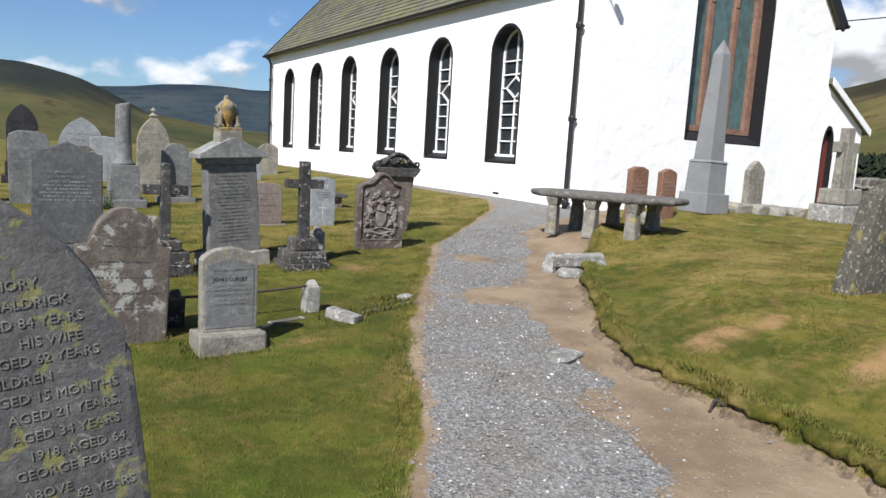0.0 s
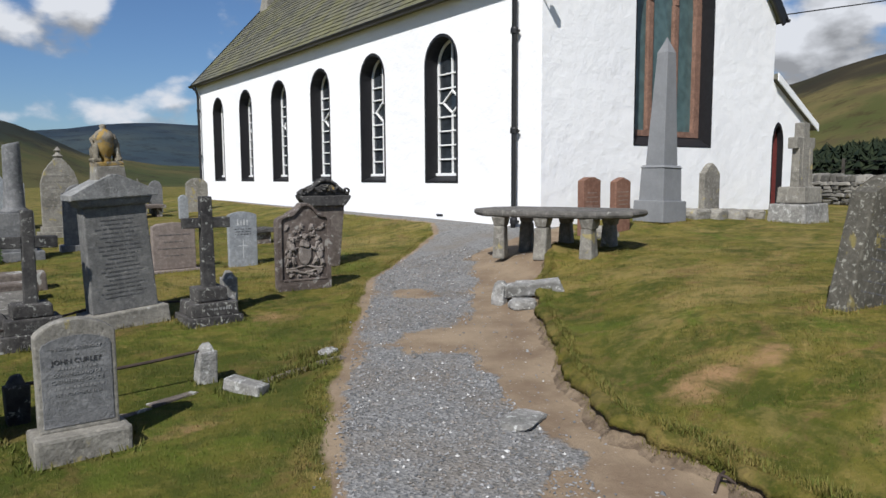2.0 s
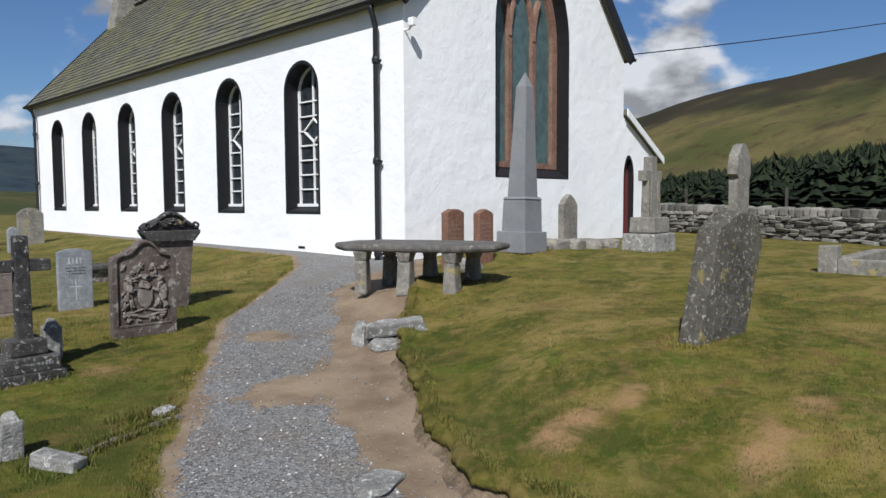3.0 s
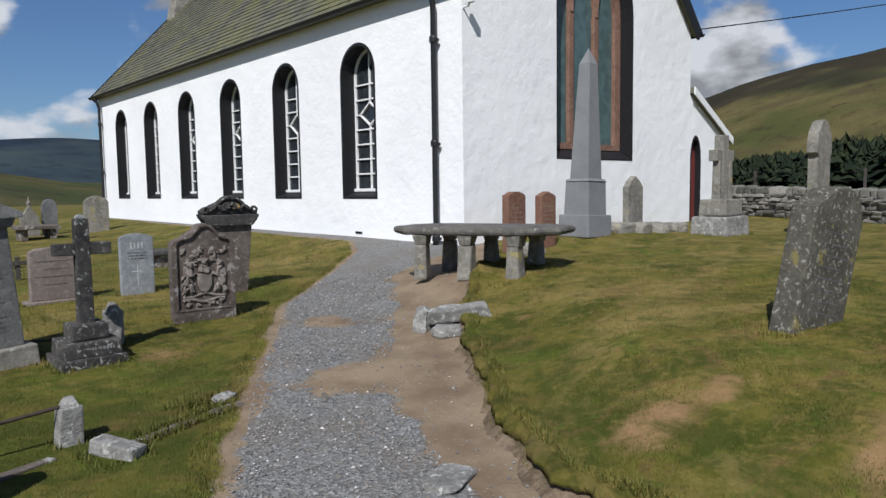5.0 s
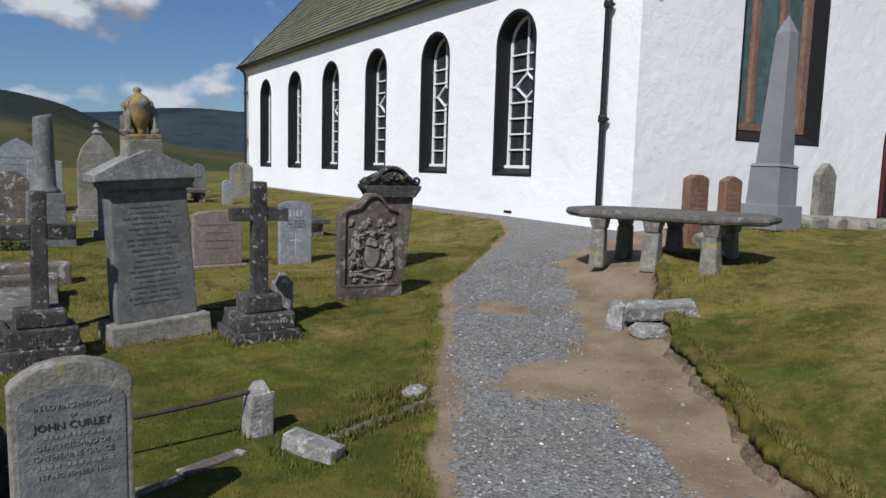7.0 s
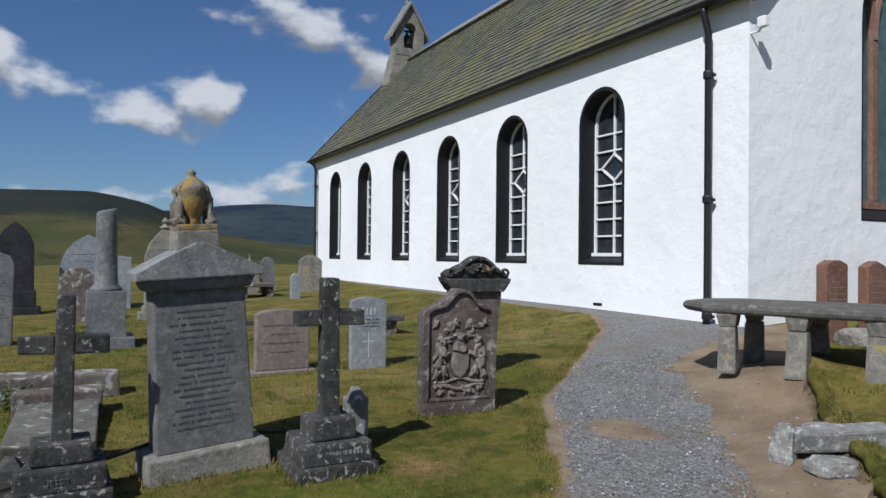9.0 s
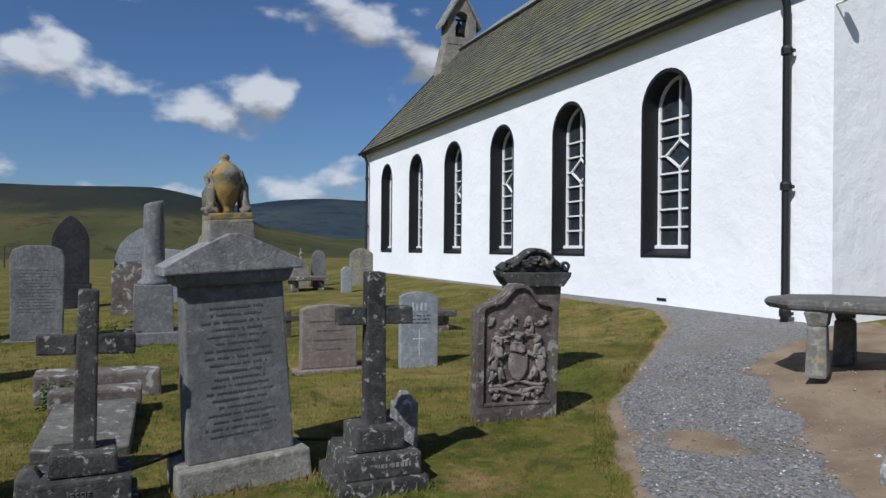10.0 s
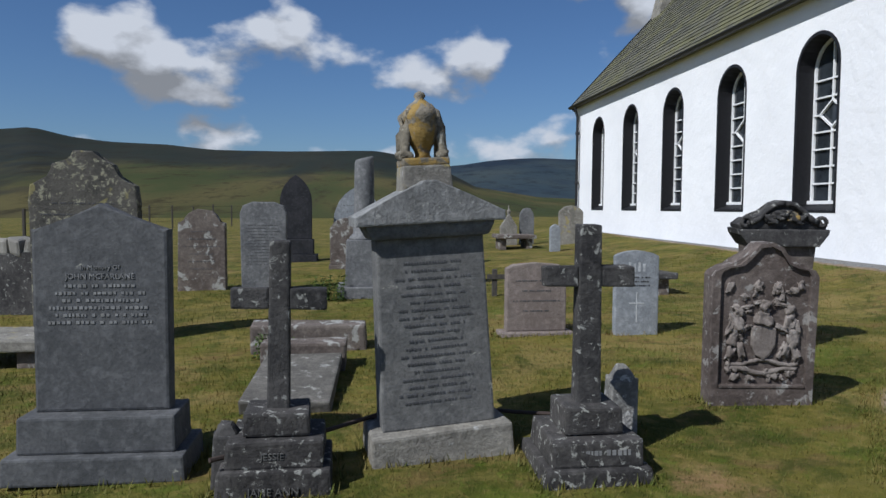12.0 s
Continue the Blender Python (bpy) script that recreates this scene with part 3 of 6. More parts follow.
def turf_bank():
    """The broken edge of the turf: a dark soil face under an overhanging sod lip."""
    ys = np.arange(0.5, 7.0, 0.022)
    soil, lip = bmesh.new(), bmesh.new()
    rows_s, rows_l = [], []
    for y in ys:
        m = noise.noise(Vector((y * 9.0, 7.7, 0)))
        k = noise.noise(Vector((y * 26.0, 2.2, 0)))
        e = turf_line(y)
        fade = float(sm(0.3, 1.5, y) * (1 - sm(6.2, 6.9, y)))
        zp, zt = ground_z(e - 0.12, y), ground_z(e + 0.24, y)
        h = max(zt - zp, 0.02)
        over = (0.012 + 0.02 * m + 0.012 * k) * fade
        low = min(0.95, max(0.1, 0.42 + 0.45 * m + 0.2 * k))
        rows_s.append([soil.verts.new(q) for q in ((e - 0.10 - 0.03 * m, y, zp - 0.012), (e - 0.04, y, zp + 0.22 * h), (e + 0.02, y, zp + 0.5 * h), (e + 0.02, y, zp + 0.95 * h))])
        rows_l.append([lip.verts.new(q) for q in ((e + 0.04, y, zp + low * h), (e - over, y, zp + (low + 0.05) * h), (e - over * 0.4 + 0.01 * k, y, zp + 0.9 * h), (e + 0.05, y, zt + 0.008 + 0.006 * k), (e + 0.28, y, zt - 0.012))])
    for bm, rows in ((soil, rows_s), (lip, rows_l)):
        for a, b in zip(rows, rows[1:]):
            for k in range(len(a) - 1):
                bm.faces.new((a[k], a[k + 1], b[k + 1], b[k]))
    bank = tagged(new("turf_edge"), "broken turf edge with dark soil above the earth path", "bank", kind="structure")
    part("soil_face", soil, M_SOIL, bank, smooth=True)
    part("sod_lip", lip, M_TURF, bank, smooth=True)


turf_bank()

# ---- church ----
X0, X1, Y0, Y1 = 8.607, 15.33, 9.10, 26.95
WALL_TOP, APEX = 4.97, 8.64
CX = (X0 + X1) / 2
WIN_W, WIN_BOT, WIN_SPRING = 1.085, 1.495, 3.745
WIN_Y = [11.85 + 2.58 * i for i in range(6)]
T = 0.75


def arch_loop(half, bot, spring, n=14):
    return [(-half, bot), (half, bot)] + arc(0, spring, half, 0, 180, n)


def gothic_loop(half, bot, spring, n=9, k=1.0):
    """A pointed opening: two arcs of radius 2 * half * k."""
    r = 2 * half * k
    a = math.degrees(math.acos((r - half) / r))
    right = [(half - r + r * math.cos(radians(a * i / n)), spring + r * math.sin(radians(a * i / n))) for i in range(n + 1)]
    left = [(-x, z) for x, z in right[:-1]][::-1]
    return [(-half, bot), (half, bot)] + right + left


def pierced(outline, holes, depth):
    """A wall sheet in (u, z) with holes cut through it, extruded by depth along w; returns a bmesh in (u, w, z)."""
    bm = bmesh.new()
    loops = []
    for loop in [outline] + holes:
        vs = [bm.verts.new((u, 0, z)) for u, z in loop]
        loops.append([bm.edges.new((vs[i], vs[(i + 1) % len(vs)])) for i in range(len(vs))])
    bmesh.ops.triangle_fill(bm, edges=[e for l in loops for e in l], use_beauty=True)
    r = bmesh.ops.extrude_face_region(bm, geom=bm.faces[:])
    for v in [g for g in r["geom"] if isinstance(g, bmesh.types.BMVert)]:
        v.co.y += depth
    return bm


def ring(outer, inner, y0, y1, bm=None):
    """A frame between two loops with the same number of points."""
    bm2 = bmesh.new()
    n = len(outer)
    q = [[bm2.verts.new((u, y, z)) for u, z in loop] for loop, y in ((outer, y0), (inner, y0), (inner, y1), (outer, y1))]
    for a, b in ((0, 1), (1, 2), (2, 3), (3, 0)):
        for i in range(n):
            j = (i + 1) % n
            bm2.faces.new((q[a][i], q[a][j], q[b][j], q[b][i]))
    return merge(bm, bm2)


def face_of(loop, y, bm=None):
    bm2 = bmesh.new()
    bm2.faces.new([bm2.verts.new((u, y, z)) for u, z in loop])
    bmesh.ops.triangulate(bm2, faces=bm2.faces[:])
    return merge(bm, bm2)


TO_SIDE = Matrix(((0, 1, 0, X0), (-1, 0, 0, 0), (0, 0, 1, 0), (0, 0, 0, 1)))  # u runs along -y, depth along +x
church = thing("church", Matrix.Identity(4), "white harled country church with black window surrounds and mossy slate roof", "church")

holes = [[(u - y, z) for u, z in arch_loop(WIN_W / 2, WIN_BOT, WIN_SPRING)] for y in WIN_Y]
bm = pierced([(-Y1 + T, -0.3), (-Y0 - T, -0.3), (-Y0 - T, WALL_TOP), (-Y1 + T, WALL_TOP)], holes, T)
bm.transform(TO_SIDE)
part("side_wall", bm, M_HARL, church, "white harled long wall with six arched windows")
BW_X, BW_HALF, BW_BOT, BW_SPRING = 12.0, 1.16, 2.15, 4.82
gable = [(X0, -0.3), (X1, -0.3), (X1, WALL_TOP), (CX, APEX - 0.05), (X0, WALL_TOP)]
bm = pierced(gable, [[(u + BW_X, z) for u, z in gothic_loop(BW_HALF, BW_BOT, BW_SPRING)]], T)
bm.transform(Matrix.Translation((0, Y0, 0)))
part("gable_wall", bm, M_HARL, church, "white harled gable with a tall pointed window")
bm = pierced(gable, [], -T)
bm.transform(Matrix.Translation((0, Y1, 0)))
part("far_gable_wall", bm, M_HARL, church)
part("far_side_wall", block(X1 - T, X1, Y0 + T, Y1 - T, -0.3, WALL_TOP, 0), M_HARL, church)


def side_window(yc):
    """A black margin and deep black reveal round a white sash: cross bars, a centre bar and a diamond."""
    w = new("window")
    w.parent = church
    w["label"] = "white-barred arched window in a deep black reveal"
    m = TO_SIDE @ Matrix.Translation((-yc, 0, 0))
    h, D = WIN_W / 2, 0.27
    bm = ring(arch_loop(h - 0.001, WIN_BOT + 0.001, WIN_SPRING), arch_loop(h - 0.055, WIN_BOT + 0.04, WIN_SPRING), -0.005, D + 0.06)
    bm.transform(m)
    part("reveal", bm, M_BLACK, w)
    hi = h - 0.055
    bm = bmesh.new()
    z0, z1 = WIN_BOT + 0.041, WIN_BOT + 0.14
    vs = [bm.verts.new(p) for p in ((-hi, -0.003, z0), (hi, -0.003, z0), (hi, D, z1), (-hi, D, z1), (-hi, D, z0), (hi, D, z0))]
    for f in ((0, 1, 2, 3), (0, 4, 5, 1), (0, 3, 4), (1, 5, 2), (2, 5, 4, 3)):
        bm.faces.new([vs[i] for i in f])
    bm.transform(m)
    part("sloping_sill", bm, M_BLACK, w)
    b, hh = WIN_BOT + 0.14, hi - 0.006
    bm = ring(arch_loop(hh, b, WIN_SPRING), arch_loop(hh - 0.042, b + 0.03, WIN_SPRING), D, D + 0.05)
    bm.transform(m)
    part("sash_frame", bm, M_WHITEPAINT, w)
    bm = block(-hh, hh, D - 0.055, D + 0.01, b - 0.006, b + 0.05, 0.006)
    bm.transform(m)
    part("window_sill", bm, M_WHITEPAINT, w)
    step, bw = 0.272, 0.0135
    zs = [b + 0.05 + step * i for i in range(1, 8)]
    dm = zs[4]
    top = WIN_SPRING + hh - 0.03
    q, dz = hh * 0.62, step * 0.77

    def add(bm):
        bm.transform(m)
        part("glazing_bar", bm, M_WHITEPAINT, w)

    for k, z in enumerate(zs):
        if k == 4:
            continue
        add(block(-hh + 0.03, hh - 0.03, D - 0.005, D + 0.03, z - bw, z + bw, 0.003))
    for a, c in ((b + 0.04, dm - dz), (dm + dz, top)):
        add(block(-bw, bw, D - 0.008, D + 0.029, a, c, 0.003))
    for sx in (-1, 1):
        for sz in (-1, 1):
            p, r = Vector((sx * q, 0, dm)), Vector((0, 0, dm + sz * dz))
            d = (r - p).normalized()
            nrm = Vector((-d.z, 0, d.x)) * bw
            bm2 = bmesh.new()
            vs = [bm2.verts.new((v.x, y, v.z)) for y in (D - 0.010, D + 0.03) for v in (p + nrm, p - nrm, r - nrm, r + nrm)]
            for f in ((0, 1, 2, 3), (7, 6, 5, 4), (0, 4, 5, 1), (1, 5, 6, 2), (2, 6, 7, 3), (3, 7, 4, 0)):
                bm2.faces.new([vs[i] for i in f])
            add(bm2)
        add(block(*sorted((sx * q, sx * (hh - 0.02))), D - 0.006, D + 0.03, dm - bw, dm + bw, 0.003))
    bm = face_of(arch_loop(hh - 0.01, b + 0.01, WIN_SPRING), D + 0.035)
    bm.transform(m)
    part("pane", bm, M_GLASS, w)


for y in WIN_Y:
    side_window(y)


def gable_window():
    w = new("window")
    w.parent = church
    w["label"] = "tall pointed window with red stone tracery and blue-green leaded glass"
    m = Matrix.Translation((BW_X, Y0, 0))
    out, inn = gothic_loop(BW_HALF - 0.001, BW_BOT + 0.001, BW_SPRING), gothic_loop(BW_HALF - 0.03, BW_BOT + 0.02, BW_SPRING)
    bm = ring(out, inn, -0.005, 0.42)
    bm.transform(m)
    part("reveal", bm, M_BLACK, w)
    hi = BW_HALF - 0.03
    bm = bmesh.new()
    z0, z1 = BW_BOT + 0.021, BW_BOT + 0.20
    vs = [bm.verts.new(p) for p in ((-hi, -0.003, z0), (hi, -0.003, z0), (hi, 0.30, z1), (-hi, 0.30, z1), (-hi, 0.30, z0), (hi, 0.30, z0))]
    for f in ((0, 1, 2, 3), (0, 4, 5, 1), (0, 3, 4), (1, 5, 2), (2, 5, 4, 3)):
        bm.faces.new([vs[i] for i in f])
    bm.transform(m)
    part("sloping_sill", bm, M_BLACK, w)
    bm = ring(gothic_loop(hi - 0.002, z1 + 0.002, BW_SPRING), gothic_loop(hi - 0.17, z1 + 0.11, BW_SPRING), 0.27, 0.38)
    bm.transform(m)
    part("stone_frame", bm, M_MULLION, w)
    hw = hi - 0.17
    for sx in (-1, 1):
        x = sx * 0.375
        bm = block(x - 0.08, x + 0.08, 0.285, 0.38, z1 + 0.10, BW_SPRING, 0.03)
        # curved branches from the mullion up and across
        r = 2 * hw * 0.95
        for s2 in (-1, 1):
            pts = []
            for i in range(11):
                t = i / 10 * 52
                pts.append((x + s2 * (-r + r * math.cos(radians(t))), 0.33, BW_SPRING + r * math.sin(radians(t))))
            pts = [p for p in pts if abs(p[0]) < hw + 0.05 - max(0, (p[2] - BW_SPRING)) * 0.42]
            if len(pts) > 1:
                tube(pts, 0.07, 6, bm=bm)
        bm.transform(m)
        part("mullion", bm, M_MULLION, w)
    bm = face_of(gothic_loop(hi - 0.15, z1 + 0.09, BW_SPRING), 0.355)
    bm.transform(m)
    part("pane", bm, M_TEAL, w)


gable_window()

# roof: boards under rows of slates, both slopes
EAVE_OUT, VERGE = 0.14, 0.12
slope = math.atan2(APEX - WALL_TOP, CX - X0)
run = (CX - X0 + EAVE_OUT) / math.cos(slope)


def roof_frame(side):
    """Local u along y, v up the slope, w out of the roof."""
    ex = X0 - EAVE_OUT if side < 0 else X1 + EAVE_OUT
    ez = WALL_TOP - EAVE_OUT * math.tan(slope) + 0.06
    vx, vz = (math.cos(slope) * -side, math.sin(slope))
    wx, wz = (math.sin(slope) * side, math.cos(slope))
    return Matrix(((0, vx, wx, ex), (1, 0, 0, 0), (0, vz, wz, ez), (0, 0, 0, 1)))


roof = new("roof")
roof.parent = church
roof["label"] = "steep mossy grey-green slate roof"
for side in (-1, 1):
    bm = block(Y0 - VERGE, Y1 + VERGE, 0.0, run + 0.02, -0.10, 0.02, 0)
    bm.transform(roof_frame(side))
    part("roof_deck", bm, M_SLATES, roof)
r = random.Random(5)
verts, faces, near_slates = [], [], []
row, n_rows = 0, int(run / 0.19)
for i in range(n_rows):
    v = i * run / n_rows
    u = Y0 - VERGE - r.uniform(0, 0.25)
    while u < Y1 + VERGE:
        w = r.uniform(0.22, 0.34)
        a, b = max(u, Y0 - VERGE), min(u + w - 0.008, Y1 + VERGE)
        if b - a > 0.03:
            lift, tilt = r.uniform(0.0, 0.008), r.uniform(-0.006, 0.006)
            near = 9.0 < a < 14.2 and i < 18 and len(near_slates) < 290
            vl, fl_ = ([], []) if near else (verts, faces)
            k = len(vl)
            top = v + run / n_rows * 1.6
            vl += [(a, v - 0.01 + tilt, 0.045 + lift), (b, v - 0.01 - tilt, 0.045 + lift), (b, min(top, run), 0.022), (a, min(top, run), 0.022), (a, v - 0.01 + tilt, 0.022), (b, v - 0.01 - tilt, 0.022)]
            fl_ += [(k, k + 1, k + 2, k + 3), (k + 4, k + 5, k + 1, k)]
            if near:
                near_slates.append((vl, fl_))
        u += w
me = bpy.data.meshes.new("slating")
me.from_pydata(verts, [], faces)
me.transform(roof_frame(-1))
me.materials.append(M_SLATES)
ob = tagged(new("slating", me), "rows of mossy slates", kind="stuff")
ob.parent = roof
for vl, fl_ in near_slates:
    me = bpy.data.meshes.new("slate")
    me.from_pydata(vl, [], fl_)
    me.transform(roof_frame(-1))
    me.materials.append(M_SLATES)
    new("slate", me).parent = roof
part("ridge_cap", block(CX - 0.16, CX + 0.16, Y0 - VERGE, Y1 + VERGE, APEX + 0.10, APEX + 0.24, 0.05, 0.6), M_LEAD, roof)
# dark verge boards on the near gable
for side in (-1, 1):
    bm = block(Y0 - VERGE - 0.03, Y0 - VERGE + 0.02, -0.06, run, -0.16, 0.07, 0.008)
    bm.transform(roof_frame(side))
    part("verge_board", bm, M_IRON, roof)
    bm = block(Y1 + VERGE - 0.02, Y1 + VERGE + 0.03, -0.06, run, -0.16, 0.07, 0.008)
    bm.transform(roof_frame(side))
    part("verge_board", bm, M_IRON, roof)

# gutter and downpipes
ez = WALL_TOP - EAVE_OUT * math.tan(slope) + 0.06


def gutter(x):
    bm = bmesh.new()
    prof = [(0.075 * math.cos(radians(a)), 0.075 * math.sin(radians(a))) for a in range(180, 361, 20)] + [(0.06 * math.cos(radians(a)), 0.06 * math.sin(radians(a))) for a in range(360, 179, -20)]
    ends = [[bm.verts.new((x + px, y, ez + 0.0 + pz)) for px, pz in prof] for y in (Y0 - VERGE - 0.05, Y1 + VERGE + 0.05)]
    n = len(prof)
    for i in range(n):
        bm.faces.new((ends[0][i], ends[0][(i + 1) % n], ends[1][(i + 1) % n], ends[1][i]))
    return bm


part("gutter", gutter(X0 - EAVE_OUT - 0.05), M_IRON, church, "black cast-iron gutter")
part("gutter", gutter(X1 + EAVE_OUT + 0.05), M_IRON, church, "black cast-iron gutter")


def downpipe(y, z0):
    x = X0 - 0.10
    p = new("downpipe")
    p.parent = church
    p["label"] = "black cast-iron downpipe with collars"
    part("pipe", tube([(X0 - EAVE_OUT - 0.05, y, ez - 0.03), (X0 - EAVE_OUT - 0.05, y, ez - 0.12), (x, y, ez - 0.38), (x, y, z0 + 0.08), (x - 0.02, y, z0 - 0.02)], 0.045, 12), M_IRON, p, smooth=True)
    for z in (3.97, 2.37, z0 + 0.10):
        bm = lathe([(0.06, -0.05), (0.066, -0.045), (0.066, 0.02), (0.058, 0.05)], 14)
        block(-0.085, 0.085, 0.0, 0.05, -0.03, 0.01, 0.006, bm=bm)
        bm.transform(Matrix.Translation((x, y, z)) @ pose(0, 0, 0, 0, 0, -90))
        part("collar", bm, M_IRON, p)


downpipe(9.64, 0.78)
downpipe(26.55, 0.95)


def belfry():
    """A stone bellcote on the far gable: splayed base, two jambs with an arch, gabled cap, bell."""
    b = new("bellcote")
    b.parent = church
    b["label"] = "weathered sandstone bellcote with an open arch and a bell"
    x, y, z = CX, Y1 - 0.15, APEX + 0.12
    m = Matrix.Translation((x, y, z))
    bm = block(-0.95, 0.95, -0.40, 0.40, -1.35, 0.16, 0.03, 0.66)
    bm.transform(m)
    part("base", bm, M_PALE, b)
    outer = [(-0.56, 0.155), (0.56, 0.155), (0.56, 1.04), (0.0, 2.0), (-0.56, 1.04)]
    bm = pierced(outer, [arch_loop(0.25, 0.42, 1.10, 10)], 0.56)
    bm.transform(m @ Matrix.Translation((0, -0.28, 0)))
    part("arch", bm, M_PALE, b)
    for sx in (-1, 1):
        bm = slab([(0, 2.01), (sx * 0.74, 0.76), (sx * 0.74, 0.90), (0, 2.15)][::sx], -0.40, 0.40, 0.015)
        bm.transform(m)
        part("coping", bm, M_CAP, b)
    bm = lathe([(0.03, 0.60), (0.20, 0.57), (0.17, 0.66), (0.12, 0.80), (0.11, 0.94), (0.05, 1.0), (0.03, 1.14)], 16)
    bm.transform(m)
    part("bell", bm, M_IRON, b, "dark bronze bell", smooth=True)
    bm = tube([(-0.26, 0, 1.12), (0.26, 0, 1.12)], 0.04, 8)
    bm.transform(m)
    part("headstock", bm, M_IRON, b)
    bm = lathe([(0.06, 2.05), (0.09, 2.16), (0.05, 2.22), (0.04, 2.34), (0.01, 2.38)], 10)
    bm.transform(m)
    part("finial", bm, M_PALE, b)


belfry()


def porch():
    p = new("porch")
    p.parent = church
    p["label"] = "white lean-to porch with a dark red door"
    xr = 16.95
    z0, z1 = 3.62, 2.72
    door = [(15.40, 0.2), (15.86, 0.2), (15.86, 2.25)] + arc(15.63, 2.25, 0.23, 0, 180, 8, 0.5)[1:-1] + [(15.40, 2.25)]
    outline = [(X1 + 0.004, -0.3), (xr, -0.3), (xr, z1), (X1 + 0.004, z0)]
    bm = pierced(outline, [door], 0.5)
    bm.transform(Matrix.Translation((0, Y0 + 0.02, 0)))
    part("porch_wall", bm, M_HARL, p)
    part("porch_side", block(xr - 0.4, xr, Y0 + 0.521, Y0 + 3.5, -0.3, z1, 0), M_HARL, p)
    bm = slab([(X1 + 0.01, z0 + 0.01), (xr + 0.16, z1 - 0.10), (xr + 0.16, z1 + 0.02), (X1 + 0.01, z0 + 0.13)], Y0 - 0.08, Y0 + 3.6, 0.01)
    part("porch_roof", bm, M_SLATES, p)
    bm = slab([(X1 + 0.01, z0 - 0.02), (xr + 0.16, z1 - 0.13), (xr + 0.16, z1 + 0.03), (X1 + 0.01, z0 + 0.14)], Y0 - 0.11, Y0 - 0.085, 0.005)
    part("bargeboard", bm, M_WHITEPAINT, p)
    d = new("door")
    d.parent = p
    part("door_leaf", block(15.405, 15.855, Y0 + 0.14, Y0 + 0.20, 0.9, 2.74, 0.004), M_DOOR, d)
    dr = [(15.405, 0.205), (15.855, 0.205), (15.855, 2.25)] + arc(15.63, 2.25, 0.225, 0, 180, 8, 0.495)[1:-1] + [(15.405, 2.25)]
    dri = [(15.63 + (x - 15.63) * 0.86, 0.21 + (z - 0.21) * 0.97) for x, z in dr]
    bm = ring(dr, dri, Y0 + 0.015, Y0 + 0.14)
    part("door_surround", bm, M_BLACK, d)


porch()
# floodlight on the corner
fl = new("floodlight")
fl.parent = church
fl["label"] = "small white floodlight on a bracket"
part("lamp_body", block(8.585, 8.665, Y0 - 0.24, Y0 - 0.12, 4.40, 4.53, 0.015), M_WHITEPAINT, fl)
part("bracket", tube([(8.635, Y0 + 0.02, 4.37), (8.635, Y0 - 0.12, 4.37), (8.635, Y0 - 0.16, 4.42)], 0.014, 8), M_WHITEPAINT, fl)
part("vent", block(X0 - 0.012, X0 + 0.05, 11.80, 12.0, 0.86, 0.90, 0.003), M_IRON, church)


# ---- distance ----
def hill(name, label, material, az_el, r0, ridge, seed, rows=26, step=0.7, rough=0.05):
    """A hillside: it climbs from r0 to a ridge whose angle of elevation goes with the bearing, then falls away behind."""
    az = np.arange(az_el[0][0], az_el[-1][0], step)
    el = np.interp(az, [a for a, _ in az_el], [e for _, e in az_el])
    verts, faces = [], []
    for i, (a, e) in enumerate(zip(az, el)):
        top = 1.6 + ridge * math.tan(radians(e))
        for j in range(rows):
            s = j / (rows - 5)
            d = r0 + (ridge - r0) * s
            x, y = d * math.sin(radians(a)), d * math.cos(radians(a))
            f = max(0.0, min(s, 1.0))
            f = f ** 1.25
            z = -6 + (top + 6) * f if s <= 1 else top * (1 - (s - 1) * 1.2)
            z += rough * top * min(1, 2 * (1 - abs(min(s, 1.9) - 0.55) / 0.6) if 0 < s < 1 else 0) * noise.fractal(Vector((x, y, seed)) * (3.5 / ridge), 1.0, 2.1, 5)
            verts.append((x, y, z))
    n = rows
    for i in range(len(az) - 1):
        for j in range(n - 1):
            k = i * n + j
            faces.append((k, k + 1, k + n + 1, k + n))
    me = bpy.data.meshes.new(name)
    me.from_pydata(verts, [], faces)
    me.materials.append(material)
    me.polygons.foreach_set("use_smooth", [True] * len(me.polygons))
    return tagged(new(name, me), label, "hill", kind="structure")


hill("backdrop_moor", "heathery and grassy moorland hill under passing clouds, their shade painted as dark patches", M_MOOR, [(-75, 6), (-40, 5.6), (-25.7, 5.1), (-23.6, 5.4), (-21.2, 4.87), (-18.6, 4.62), (-14.8, 4.58), (-11.6, 4.3), (-6, 4.32), (-1, 4.48), (1, 4.5), (2.5, 4.25), (4.5, 3.8), (6.3, 3.05), (9, 1.7), (14, 0.9), (24, 0.5)], 130, 800, 3.0)
hill("backdrop_far_hill", "far hill across the glen, blue with painted haze", M_FARHILL, [(-6, 3.0), (6, 3.3), (8, 3.48), (10, 3.8), (12, 3.97), (14, 4.02), (16.5, 3.9), (25, 4.2), (40, 4.8), (52, 3.0)], 700, 2200, 9.0)
hill("backdrop_hill", "sunlit grassy hill with heathery patches and painted cloud shade", M_HILL, [(44, 3.0), (55, 5.0), (60.5, 6.1), (62.5, 6.65), (64, 7.2), (66, 7.75), (69, 8.4), (72, 8.8), (75, 9.35), (78, 9.9), (95, 12.5), (112, 11), (125, 7)], 110, 620, 17.0)


def conifer_mat():
    a = Mat("dark spruce foliage", 0.85, spec=0.15)
    c = a.mix(a.island(), (0.005, 0.011, 0.006), (0.024, 0.032, 0.015))
    return a.color(c).m


